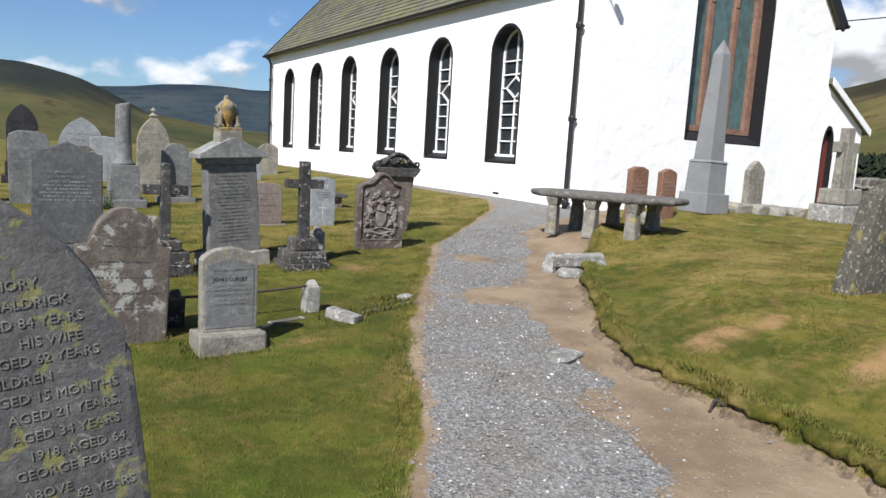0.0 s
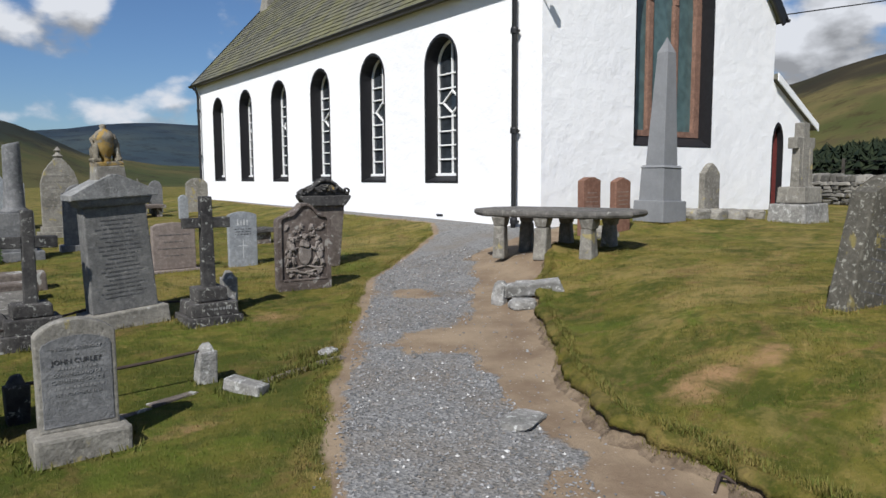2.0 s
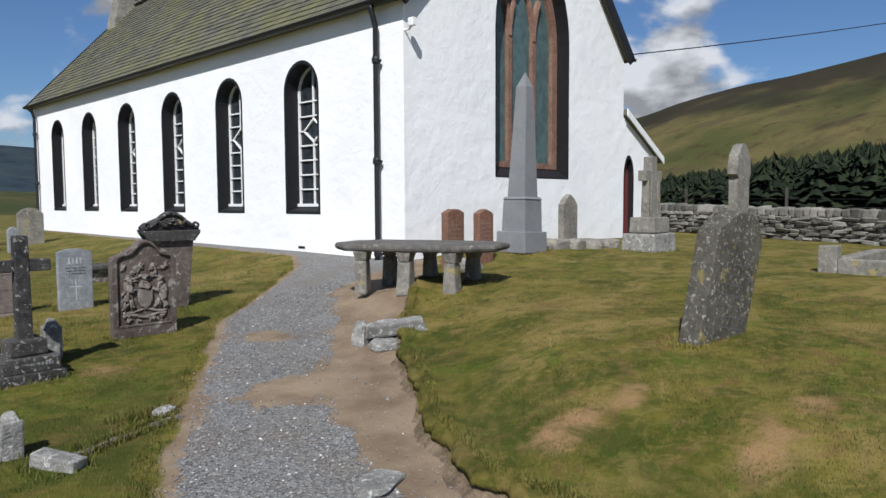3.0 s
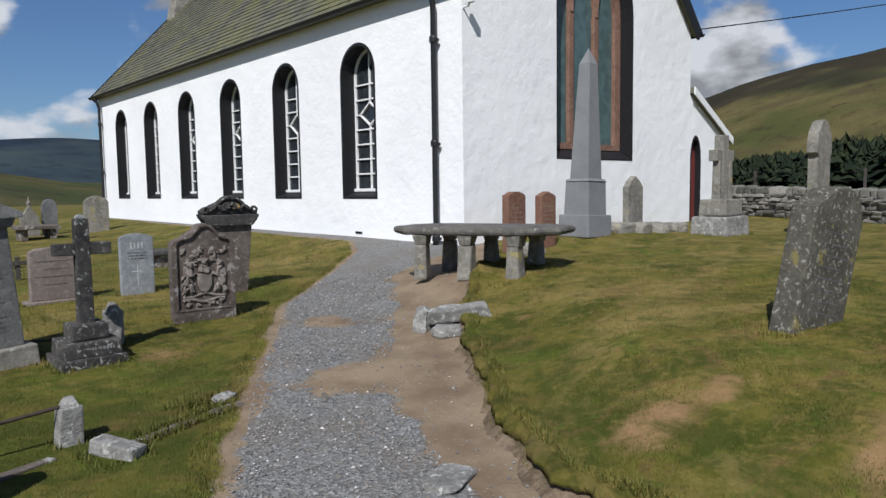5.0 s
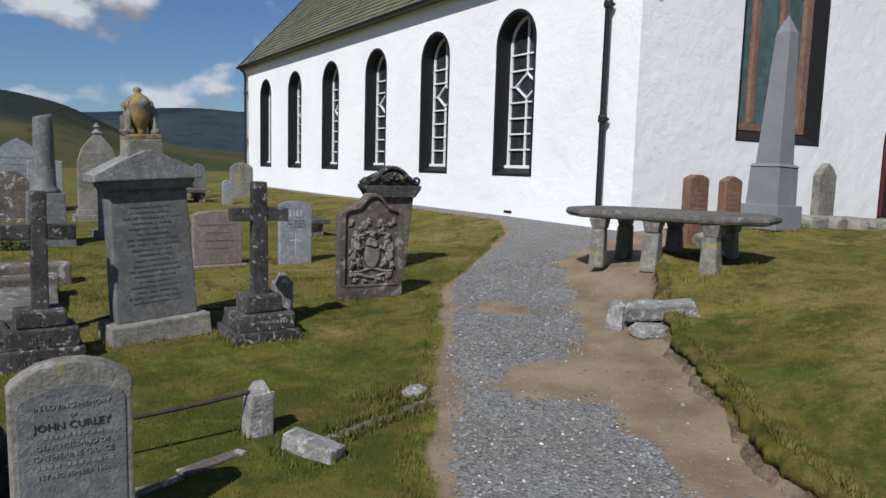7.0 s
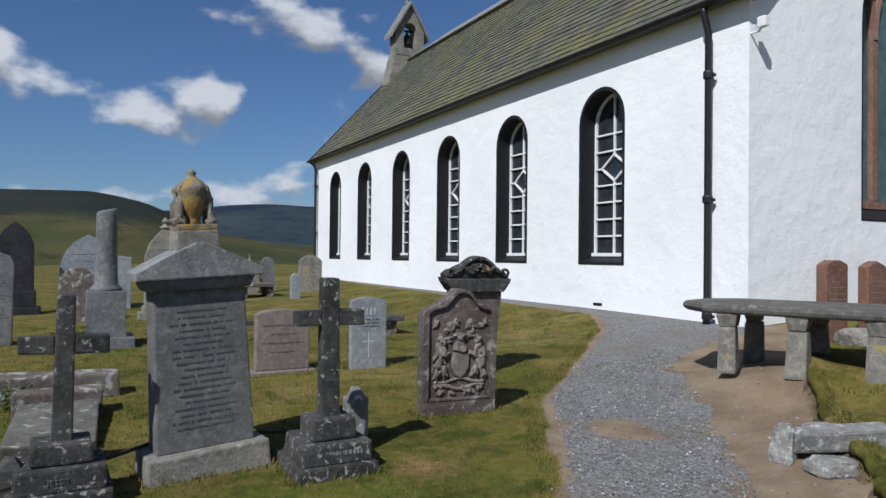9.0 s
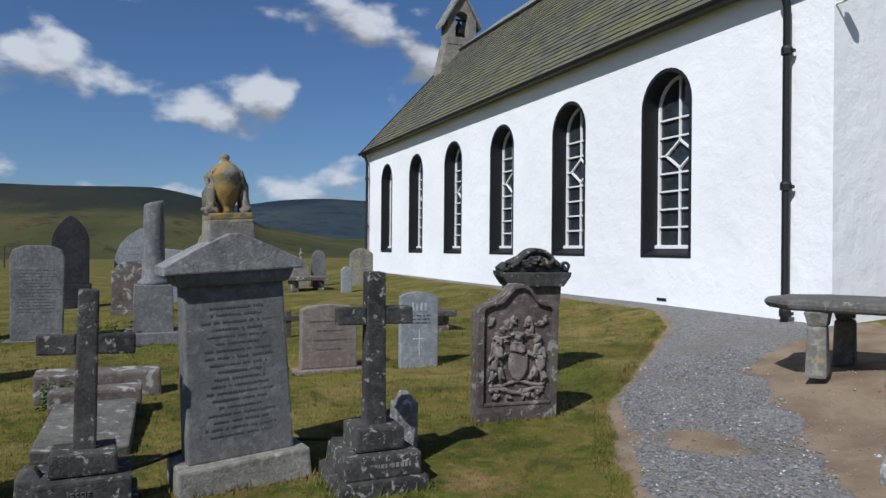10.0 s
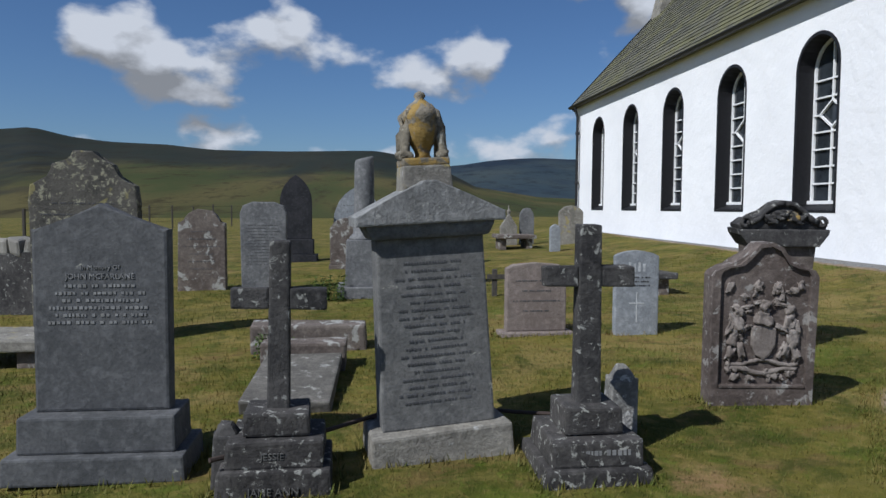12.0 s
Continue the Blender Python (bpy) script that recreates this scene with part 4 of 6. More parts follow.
def plantation():
    """A spruce plantation behind the wall, one mesh of drooping bough tiers."""
    r = random.Random(11)
    verts, faces = [], []
    for k in range(1500):
        a = radians(r.uniform(56, 100))
        d = r.uniform(60, 105)
        bearing = math.degrees(a)
        h = r.uniform(2.0, 3.7) * (0.75 + 0.95 * min(1, max(0, (bearing - 60) / 16))) + (d - 60) * 0.055
        x, y = d * math.sin(a), d * math.cos(a)
        g = ground_z(x, y) - 0.2
        w = min(1.9, h * r.uniform(0.34, 0.52))
        tiers = 9
        for t in range(tiers):
            f = t / tiers
            z0, rad = g + h * (0.04 + 0.9 * f), w * (1 - f) ** 0.6 + 0.05
            for b in range(7):
                ang = 2 * math.pi * (b + r.random() * 0.9) / 7
                l = rad * r.uniform(0.5, 1.3)
                z0 += r.uniform(-0.03, 0.03) * h
                n0 = len(verts)
                px, py = math.cos(ang), math.sin(ang)
                qx, qy = -py * l * 0.34, px * l * 0.34
                verts += [(x, y, z0 + h * 0.13), (x + px * l + qx, y + py * l + qy, z0 - h * 0.035), (x + px * l * 1.15, y + py * l * 1.15, z0 - h * 0.01), (x + px * l - qx, y + py * l - qy, z0 - h * 0.035)]
                faces += [(n0, n0 + 1, n0 + 2), (n0, n0 + 2, n0 + 3)]
    me = bpy.data.meshes.new("conifer_plantation")
    me.from_pydata(verts, [], faces)
    me.materials.append(conifer_mat())
    tagged(new("conifer_plantation", me), "dense dark green spruce plantation behind the churchyard wall", "trees", kind="stuff")


plantation()


def place(x, y, rz=0, sink=0.03, lean_x=0, lean_y=0):
    """A pose on the ground, sunk a little; lean_x tips it back, lean_y to the side."""
    return Matrix.Translation((x, y, ground_z(x, y) - sink)) @ pose(0, 0, 0, 0, 0, rz) @ pose(0, 0, 0, lean_x, lean_y, 0)


# ---- headstones ----
def round_top(w, h, rise):
    """Straight sides and a segmental head."""
    hw = w / 2
    if rise >= hw:
        return [(-hw, 0), (hw, 0)] + arc(0, h - hw, hw, 0, 180, 16)
    r = (hw * hw + rise * rise) / (2 * rise)
    a = math.degrees(math.asin(hw / r))
    return [(-hw, 0), (hw, 0)] + arc(0, h - r, r, 90 - a, 90 + a, 12)


def shoulder_top(w, h, sh, rw):
    """A round head between square shoulders."""
    hw = w / 2
    rise = h - sh
    return [(-hw, 0), (hw, 0), (hw, sh)] + arc(0, sh, rw, 0, 180, 14, rise) + [(-hw, sh)]


def pointed_top(w, h, sh):
    hw = w / 2
    k = 8
    right = [(hw * math.cos(radians(90 * (i / k) ** 1.15)), sh + (h - sh) * math.sin(radians(90 * i / k)) ** 0.9) for i in range(k + 1)]
    return [(-hw, 0), (hw, 0)] + right + [(-x, z) for x, z in right[:-1]][::-1]


def gable_top(w, h, sh, notch=0.0):
    hw = w / 2
    return [(-hw, 0), (hw, 0), (hw, sh)] + ([(hw * 0.82, sh)] if notch else []) + [(0, h)] + ([(-hw * 0.82, sh)] if notch else []) + [(-hw, sh)]


def headstone(m, outline, thick, material, label, plinths=(), group="headstones", worn=0.003, seed=0, rows=0, ink=None, name="headstone"):
    """An upright slab on any number of plinths (width, depth, height), lowest first."""
    t = thing(name, m, label, "headstone", group)
    z = 0.0
    for i, (w, d, h) in enumerate(plinths):
        part("plinth", block(-w / 2, w / 2, -d / 2, d / 2, z, z + h, 0.012, 0.985, rough=worn, seed=seed + i), material, t)
        z += h
    bm = slab([(x, zz + z) for x, zz in outline], -thick / 2, thick / 2, 0.014, wobble=worn, seed=seed)
    part("slab", bm, material, t)
    if rows:
        ws = max(x for x, _ in outline) * 0.78
        hh = max(zz for _, zz in outline)
        bars(-ws, ws, z + hh * 0.74, z + hh * 0.30, rows, -thick / 2 - 0.001, ink or M_INKSOFT, t, seed, 0.013)
    return t, z


M_SLATECUT = stone_mat("cut slate lettering", (0.115, 0.114, 0.105), (0.19, 0.187, 0.165), lichen=(0.26, 0.255, 0.2), lichen_amount=0.4, spots=20, relief=0.3)
M_LETTER = plain("pale grey carving", (0.42, 0.43, 0.43), 0.8)
M_STEPCUT = plain("worn raised lettering", (0.11, 0.108, 0.10), 0.9)
M_INKSOFT = plain("worn lettering", (0.085, 0.085, 0.088), 0.9)
FACE = pose(0, 0, 0, 90, 0, 0)

# slate stone close to the path
t, _ = headstone(place(-0.085, 1.40, 3, 0.05, 0, -5.5), [(-0.38, 0), (0.38, 0), (0.35, 1.19)] + arc(0, 1.19, 0.335, 6, 174, 16, 0.34) + [(-0.35, 1.19)], 0.10, M_SLATENEAR, "dark slate headstone with carved lettering and yellow lichen", seed=3)
for i, (txt, x, z) in enumerate((("IN MEMORY", 0.215, 1.340), ("BALDRICK", 0.258, 1.306), ("DIED 84 YEARS", 0.278, 1.273), ("HIS WIFE", 0.272, 1.238), ("AGED 62 YEARS", 0.297, 1.207), ("CHILDREN", 0.219, 1.173), ("AGED 15 MONTHS", 0.322, 1.140), ("AGED 21 YEARS.", 0.322, 1.106), ("AGED 34 YEARS", 0.318, 1.070), ("1918, AGED 64", 0.324, 1.034), ("GEORGE FORBES", 0.330, 1.001), ("ABOVE", 0.228, 0.962), ("62 YEARS", 0.333, 0.944))):
    words(txt, 0.0245, Matrix.Translation((x, -0.0508, z)) @ FACE, M_SLATECUT, t, depth=0.0011, align="RIGHT")
    end = x - 0.0168 * len(txt) - 0.02
    bars(-0.30, end, z, z, 1, -0.0508, M_SLATECUT, t, 60 + i, 0.016)

# red brown stone with a round head
t, _ = headstone(place(0.60, 5.16, 4, 0.04, 0, 3), shoulder_top(0.60, 0.98, 0.72, 0.215), 0.13, M_BROWN, "brown sandstone headstone blotched with pale lichen, round head", seed=8, rows=5)

# small light grey stone on a rough base
t = thing("headstone", place(1.25, 4.82, 0, 0.03), "small light grey granite headstone on a rough-hewn base", "headstone", "headstones")
part("plinth", block(-0.235, 0.235, -0.17, 0.13, 0, 0.155, 0.02, 0.95, rough=0.012, seed=2), M_PALE, t)
bm = slab([(x, z + 0.15) for x, z in [(-0.19, 0), (0.19, 0), (0.19, 0.50)] + arc(0, 0.39, 0.24, 42, 138, 8, 0.19) + [(-0.19, 0.50)]], -0.05, 0.05, 0.01, wobble=0.003)
part("slab", bm, M_PALE, t)
bm = slab([(x, z + 0.15) for x, z in [(-0.165, 0.03), (0.165, 0.03), (0.165, 0.44)] + arc(0, 0.40, 0.20, 40, 140, 6, 0.10) + [(-0.165, 0.44)]], -0.054, -0.04, 0.003)
part("panel", bm, M_GREY, t, "smooth pale panel with lettering")
for i, (txt, s) in enumerate((("IN LOVING MEMORY", 0.025), ("OF", 0.018), ("JOHN CURLEY", 0.036), ("", 0.0), ("DEAR HUSBAND OF", 0.025), ("CATHERINE GRACE", 0.028), ("", 0.0), ("1ST NOVEMBER 1986", 0.024))):
    z = 0.585 - 0.034 * i
    if txt:
        words(txt, s, Matrix.Translation((0, -0.0555, z)) @ FACE, M_INK if i == 2 else M_INKPALE, t, depth=0.0015)
    else:
        bars(-0.12, 0.12, z, z, 1, -0.0545, M_INKPALE, t, 80 + i, 0.015)

# grey gabled stone on two plinths
t, z = headstone(place(0.455, 7.55, 0, 0.0), gable_top(0.60, 0.97, 0.85, 1), 0.11, M_GREYDARK, "mid grey gabled headstone with white lettering on two plinths", plinths=((0.80, 0.40, 0.13), (0.70, 0.30, 0.17)), seed=5, worn=0.002)
for i, (txt, s) in enumerate((("In Memory Of", 0.030), ("JOHN MCFARLANE", 0.036))):
    words(txt, s, Matrix.Translation((0.0, -0.0565, z + 0.675 - 0.042 * i)) @ FACE, M_INKPALE, t, depth=0.002)
bars(-0.24, 0.24, z + 0.59, z + 0.42, 6, -0.0565, M_INKPALE, t, 4, 0.016)


def stone_cross(m, material, label, steps, top, arm_z, arm, w, d, texts=()):
    """A Latin cross on stepped blocks."""
    t = thing("cross_headstone", m, label, "headstone", "stone crosses")
    z = 0.0
    for i, (sw, sd, sh) in enumerate(steps):
        part("step", block(-sw / 2, sw / 2, -sd / 2, sd / 2, z, z + sh, 0.014, 0.97, rough=0.006, seed=i + 3), M_STEP, t)
        z += sh
    part("shaft", block(-w / 2, w / 2, -d / 2, d / 2, z - 0.01, top, 0.01, 0.93, rough=0.003, seed=9), material, t)
    for s in (-1, 1):
        part("arm", block(*sorted((s * (w / 2 - 0.004), s * arm / 2)), -d * 0.46, d * 0.46, arm_z - 0.048, arm_z + 0.048, 0.01, rough=0.003, seed=12 + s), material, t)
    return t


t = stone_cross(place(1.275, 7.31, 2, 0.05, 0, 1.0), M_DARK, "blackened stone cross with white lichen on three steps", ((0.50, 0.44, 0.16), (0.42, 0.36, 0.12), (0.29, 0.25, 0.11)), 1.14, 0.88, 0.42, 0.098, 0.085)
words("JESSIE", 0.042, Matrix.Translation((-0.01, -0.181, 0.215)) @ FACE, M_STEPCUT, t, depth=0.003)
words("JANE ANN", 0.046, Matrix.Translation((0.0, -0.220, 0.075)) @ FACE, M_STEPCUT, t, depth=0.003)
t = stone_cross(place(2.70, 7.27, 0, 0.03), M_DARK, "dark stone cross speckled with lichen on stepped base", ((0.50, 0.50, 0.09), (0.42, 0.42, 0.12), (0.27, 0.27, 0.13)), 1.165, 0.925, 0.42, 0.115, 0.10)
bars(-0.15, 0.15, 0.15, 0.15, 1, -0.207, M_INKPALE, t, 2, 0.04)


M_BROWNPALE = stone_mat("weathered carving stone", (0.13, 0.115, 0.085), (0.22, 0.195, 0.15), lichen=(0.34, 0.33, 0.28), lichen_amount=0.4, spots=20)


def moved(bm, m):
    bm.transform(m)
    return bm


def pediment_stone():
    """A tall tapered slab under a pediment, with a draped urn on top."""
    t = thing("pediment_headstone", place(2.035, 7.59, 7, 0.03, 0, -3.2), "tall grey headstone with a pediment and a draped urn", "headstone", "headstones")
    part("plinth", block(-0.355, 0.355, -0.19, 0.19, 0, 0.17, 0.014, 0.97, rough=0.006, seed=4), M_PALE, t)
    part("slab", block(-0.285, 0.285, -0.10, 0.10, 0.165, 1.14, 0.012, 0.93, rough=0.002, seed=6), M_GREYMID, t)
    part("cornice", block(-0.29, 0.29, -0.13, 0.13, 1.10, 1.175, 0.02, 1.12), M_GREY, t)
    bm = slab([(-0.365, 1.17), (0.365, 1.17), (0.365, 1.215), (0.19, 1.30), (0.03, 1.375), (-0.03, 1.375), (-0.19, 1.30), (-0.365, 1.215)], -0.165, 0.165, 0.010)
    part("pediment", bm, M_CAP, t)
    part("urn_block", block(-0.125, 0.125, -0.11, 0.11, 1.30, 1.45, 0.01, 0.92), M_PALE, t)
    part("urn_slab", block(-0.115, 0.115, -0.10, 0.10, 1.445, 1.485, 0.01), M_URN, t)
    bm = lathe([(0.046, 1.48), (0.036, 1.505), (0.044, 1.53), (0.074, 1.575), (0.088, 1.625), (0.082, 1.672), (0.090, 1.685), (0.086, 1.71), (0.062, 1.745), (0.034, 1.762), (0.022, 1.775), (0.030, 1.79), (0.022, 1.805), (0.006, 1.812)], 20)
    urn = part("urn", bm, M_URN, t, "carved urn with yellow lichen", smooth=True)
    for s in (-1, 1):
        bm = tube([(s * 0.02, -0.03, 1.728), (s * 0.062, -0.032, 1.70), (s * 0.084, -0.03, 1.63), (s * 0.086, -0.035, 1.56), (s * 0.092, -0.045, 1.50), (s * 0.088, -0.05, 1.487)], 0.025, 8)
        tube([(s * 0.03, 0.03, 1.725), (s * 0.075, 0.03, 1.68), (s * 0.09, 0.02, 1.60), (s * 0.09, 0.01, 1.487)], 0.032, 8, bm=bm)
        merge(bm, moved(rough_rock(0.034, 0.06, 0.022, 4 + s, 2, 0.4), Matrix.Translation((s * 0.09, -0.02, 1.50))))
        for v in bm.verts:
            v.co.x *= 1.04
            v.co += noise.noise_vector(v.co * 26) * 0.010
        part("drapery", bm, M_BROWNPALE, urn, "worn carved drapery", smooth=True)
    bars(-0.20, 0.20, 0.98, 0.30, 19, -0.0985, M_INKSOFT, t, 7, 0.013, lean=0.0072, z_ref=0.6)
    return t


pediment_stone()


def carved_stone():
    """An old red stone: moulded edge, scrolled head, a field of raised figures worn to lumps."""
    t = thing("carved_headstone", place(3.98, 8.02, -6, 0.04, 2), "weathered red sandstone headstone carved with worn relief scrolls", "headstone", "headstones")
    out = [(-0.30, 0), (0.30, 0), (0.305, 0.80), (0.28, 0.84), (0.22, 0.85), (0.15, 0.88), (0.09, 0.97), (0.03, 1.0), (-0.04, 0.99), (-0.09, 0.93), (-0.15, 0.87), (-0.24, 0.855), (-0.29, 0.83), (-0.305, 0.80)]
    part("slab", slab(out, -0.06, 0.08, 0.02, wobble=0.004), M_RED, t)
    inner = [(x * 0.86, 0.12 + (z - 0.0) * 0.855 if z > 0 else 0.14) for x, z in out]
    part("moulding", ring(out, inner, -0.085, -0.05), M_RED, t)
    r = random.Random(21)

    def lump(x, z, sx, sz, tilt, seed, name="relief", deep=0.02):
        part(name, moved(rough_rock(sx, deep, sz, seed, 3, 0.75), Matrix.Translation((x, -0.062, z)) @ pose(0, 0, 0, 0, tilt, 0)), M_RELIEF, t, smooth=True)

    # shield with a helm above it, two supporters, mantling, a ribbon below
    shield = [(-0.075, 0.50), (-0.07, 0.40), (-0.04, 0.335), (0.0, 0.31), (0.04, 0.335), (0.07, 0.40), (0.075, 0.50), (0.03, 0.515), (-0.03, 0.515)]
    part("shield", slab(shield[::-1], -0.082, -0.055, 0.012, wobble=0.006), M_RELIEF, t)
    lump(0.0, 0.56, 0.045, 0.04, 0, 1, deep=0.03)
    lump(0.0, 0.63, 0.03, 0.035, 10, 2, deep=0.026)
    for s in (-1, 1):
        for k, (x, z, sx, sz, a) in enumerate(((0.15, 0.60, 0.026, 0.03, 0), (0.155, 0.53, 0.032, 0.055, 8), (0.17, 0.44, 0.026, 0.055, -14), (0.13, 0.36, 0.022, 0.05, 20), (0.19, 0.35, 0.018, 0.045, -20), (0.11, 0.49, 0.04, 0.013, 25), (0.195, 0.50, 0.014, 0.045, -18))):
            lump(s * x, z + r.uniform(-0.01, 0.01), sx, sz, s * a, 10 * k + 3 * s + 20)
        for k in range(9):
            lump(s * r.uniform(0.03, 0.21), r.uniform(0.60, 0.75), r.uniform(0.014, 0.034), r.uniform(0.009, 0.018), r.uniform(0, 180), 120 + k + 20 * s, deep=0.013)
        for k in range(6):
            lump(s * r.uniform(0.03, 0.21), r.uniform(0.19, 0.26), r.uniform(0.012, 0.03), r.uniform(0.010, 0.02), r.uniform(0, 180), 160 + k + 20 * s, deep=0.012)
    for z, amp, w in ((0.295, 0.016, 0.014), (0.245, -0.016, 0.016)):
        bm = tube([(x / 10 * 0.21, -0.06, z + amp * math.cos(x * 0.42)) for x in range(-10, 11)], w, 6)
        for v in bm.verts:
            v.co += noise.noise_vector(v.co * 30) * 0.008
        part("ribbon", bm, M_RELIEF, t, smooth=True)
    for k in range(5):
        lump(-0.2 + 0.1 * k, 0.09, 0.022, 0.02, 30 * k, 200 + k, deep=0.012)
    for k in range(26):
        x, z = r.uniform(-0.22, 0.22), r.uniform(0.31, 0.72)
        if abs(x) > 0.085 or z > 0.53:
            lump(x, z, r.uniform(0.010, 0.026), r.uniform(0.007, 0.014), r.uniform(0, 180), 300 + k, deep=0.011)
    part("sill", block(-0.25, 0.25, -0.09, -0.05, 0.145, 0.165, 0.006), M_RED, t)


carved_stone()


def scroll_stone():
    t = thing("scroll_headstone", place(4.86, 9.3, -8, 0.0, 3), "dark old headstone with a moulded cap and carved drapery", "headstone", "headstones")
    part("slab", slab([(-0.20, 0), (0.20, 0), (0.265, 0.84), (-0.265, 0.84)], -0.08, 0.10, 0.014), M_BROWN, t)
    bm = slab([(-0.265, 0.82), (0.265, 0.82), (0.33, 0.91), (0.34, 0.95), (-0.34, 0.95), (-0.33, 0.91)], -0.13, 0.15, 0.012)
    part("cornice", bm, M_DARK, t)
    head = [(-0.33, 0.945), (0.33, 0.945), (0.335, 0.99), (0.27, 1.01), (0.20, 1.03), (0.15, 1.10), (0.07, 1.16), (0.0, 1.17), (-0.06, 1.14), (-0.11, 1.06), (-0.20, 1.02), (-0.28, 1.03), (-0.335, 0.99)]
    part("pediment", slab(head, -0.09, 0.12, 0.025, wobble=0.008), M_DARK, t)
    for s2 in (-1, 1):
        pts = []
        for i in range(15):
            a = i / 14 * 2.3 * math.pi
            rad = 0.048 * (1 - 0.055 * i)
            pts.append((s2 * (0.285 - rad * math.cos(a)), -0.10, 1.0 + rad * math.sin(a)))
        part("volute", tube(pts, 0.016, 6), M_DARK, t, smooth=True)
        pts = [(s2 * x, -0.10, z) for x, z in ((0.25, 1.0), (0.19, 1.03), (0.14, 1.09), (0.07, 1.14), (0.0, 1.15))]
        part("scroll", tube(pts, 0.022, 6), M_DARK, t, smooth=True)
    for i in range(5):
        bm = rough_rock(0.045, 0.03, 0.03, seed=i, amount=0.7)
        bm.transform(Matrix.Translation((-0.10 + 0.05 * i, -0.10, 1.03 + 0.04 * math.sin(i * 0.8))))
        part("foliage_carving", bm, M_URN if i == 3 else M_DARK, t, smooth=True)


scroll_stone()

# military headstone, white-grey, with a cross
t, _ = headstone(place(4.0, 9.96, -3, 0.03), round_top(0.385, 0.76, 0.045), 0.075, M_WHITE, "plain pale grey war headstone with a carved cross", seed=2, worn=0.0)
part("carved_cross", block(-0.005, 0.005, -0.0405, -0.035, 0.14, 0.40, 0.001, bm=block(-0.065, 0.065, -0.0405, -0.035, 0.302, 0.312, 0.001)), M_LETTER, t)
bm = None
for i in range(4):
    bm = block(-0.075 + 0.042 * i, -0.055 + 0.042 * i, -0.0405, -0.035, 0.58, 0.66 - 0.012 * (i % 2), 0.001, bm=bm)
part("badge", bm, M_LETTER, t)
bars(-0.13, 0.13, 0.53, 0.46, 3, -0.0385, M_INK, t, 5, 0.014)
# pink granite
headstone(place(3.16, 10.15, 2, 0.02), [(-0.27, 0), (0.27, 0), (0.27, 0.55), (0.20, 0.585), (0.0, 0.60), (-0.20, 0.585), (-0.27, 0.55)], 0.10, M_PINK, "low pink granite headstone on a narrow base", plinths=((0.66, 0.24, 0.05),), seed=6, worn=0.001, rows=4)

# further stones behind
headstone(place(-0.55, 14.1, 0, 0.05), shoulder_top(0.64, 1.16, 0.98, 0.24), 0.13, M_BROWN, "old lichened sandstone headstone with rounded head", seed=31, worn=0.01, rows=6)
headstone(place(0.30, 13.9, 0, 0.10), [(-0.29, 0), (0.29, 0), (0.31, 1.05), (0.27, 1.16), (0.14, 1.21), (-0.14, 1.21), (-0.27, 1.16), (-0.31, 1.05)], 0.12, M_GREY, "tall pale grey headstone with a worn inscription", plinths=((0.75, 0.3, 0.10),), seed=33, rows=14)
headstone(place(0.30, 18.45, 0, 0.03), gothic_loop(0.31, 0, 0.74), 0.14, M_JET, "black pointed headstone on a tall plinth", plinths=((0.85, 0.45, 0.18), (0.70, 0.32, 0.30)), seed=35)
t = thing("column_monument", place(1.66, 13.05, 0, 0.03), "broken grey granite column on a square pedestal", "monument")
part("plinth", block(-0.33, 0.33, -0.33, 0.33, 0, 0.17, 0.015), M_GREY, t)
part("pedestal", block(-0.235, 0.235, -0.235, 0.235, 0.165, 0.74, 0.012, 0.94), M_GREY, t)
bm = lathe([(0.19, 0.735), (0.19, 0.77), (0.155, 0.80), (0.14, 0.82), (0.128, 1.2), (0.12, 1.70), (0.11, 1.74)], 24)
for v in bm.verts:
    if v.co.z > 1.69:
        v.co.z += 0.25 * v.co.x + 0.02
part("column", bm, M_GREY, t, smooth=True)
headstone(place(1.52, 18.9, 0, 0.03), gothic_loop(0.50, 0, 0.78, k=0.8), 0.14, M_WHITE, "pale grey pointed headstone in the lawn", seed=37, rows=6)
headstone(place(1.34, 16.6, 0, 0.03), round_top(0.56, 0.82, 0.2), 0.12, M_BROWN, "small dark round-headed headstone", plinths=((0.6, 0.3, 0.10),), seed=38)
t, z = headstone(place(2.70, 16.45, 0, 0.03), [(-0.33, 0), (0.33, 0), (0.33, 0.85), (0.26, 1.08), (0.13, 1.25), (0.06, 1.33), (-0.06, 1.33), (-0.13, 1.25), (-0.26, 1.08), (-0.33, 0.85)], 0.16, M_PALE, "gothic sandstone headstone with a carved finial", plinths=((0.85, 0.45, 0.14), (0.72, 0.3, 0.10)), seed=39, rows=6)
part("finial", lathe([(0.05, z + 1.31), (0.10, z + 1.37), (0.05, z + 1.41), (0.03, z + 1.44), (0.065, z + 1.48), (0.01, z + 1.55)], 10), M_PALE, t)
headstone(place(2.62, 13.6, 0, 0.03), shoulder_top(0.52, 0.98, 0.84, 0.2), 0.12, M_GREY, "bluish grey round-shouldered headstone", plinths=((0.65, 0.3, 0.12),), seed=40)
headstone(place(1.98, 18.6, 0, 0.03), gable_top(0.62, 1.1, 1.06), 0.14, M_WHITE, "pale grey square headstone in the lawn", seed=41)
headstone(place(6.6, 20.7, 0, 0.04), round_top(0.58, 0.96, 0.16), 0.14, M_PALE, "pale round-headed headstone near the church wall", seed=43)
headstone(place(5.75, 19.0, 0, 0.04), round_top(0.22, 0.62, 0.1), 0.12, M_WHITE, "small white headstone near the church", seed=44)
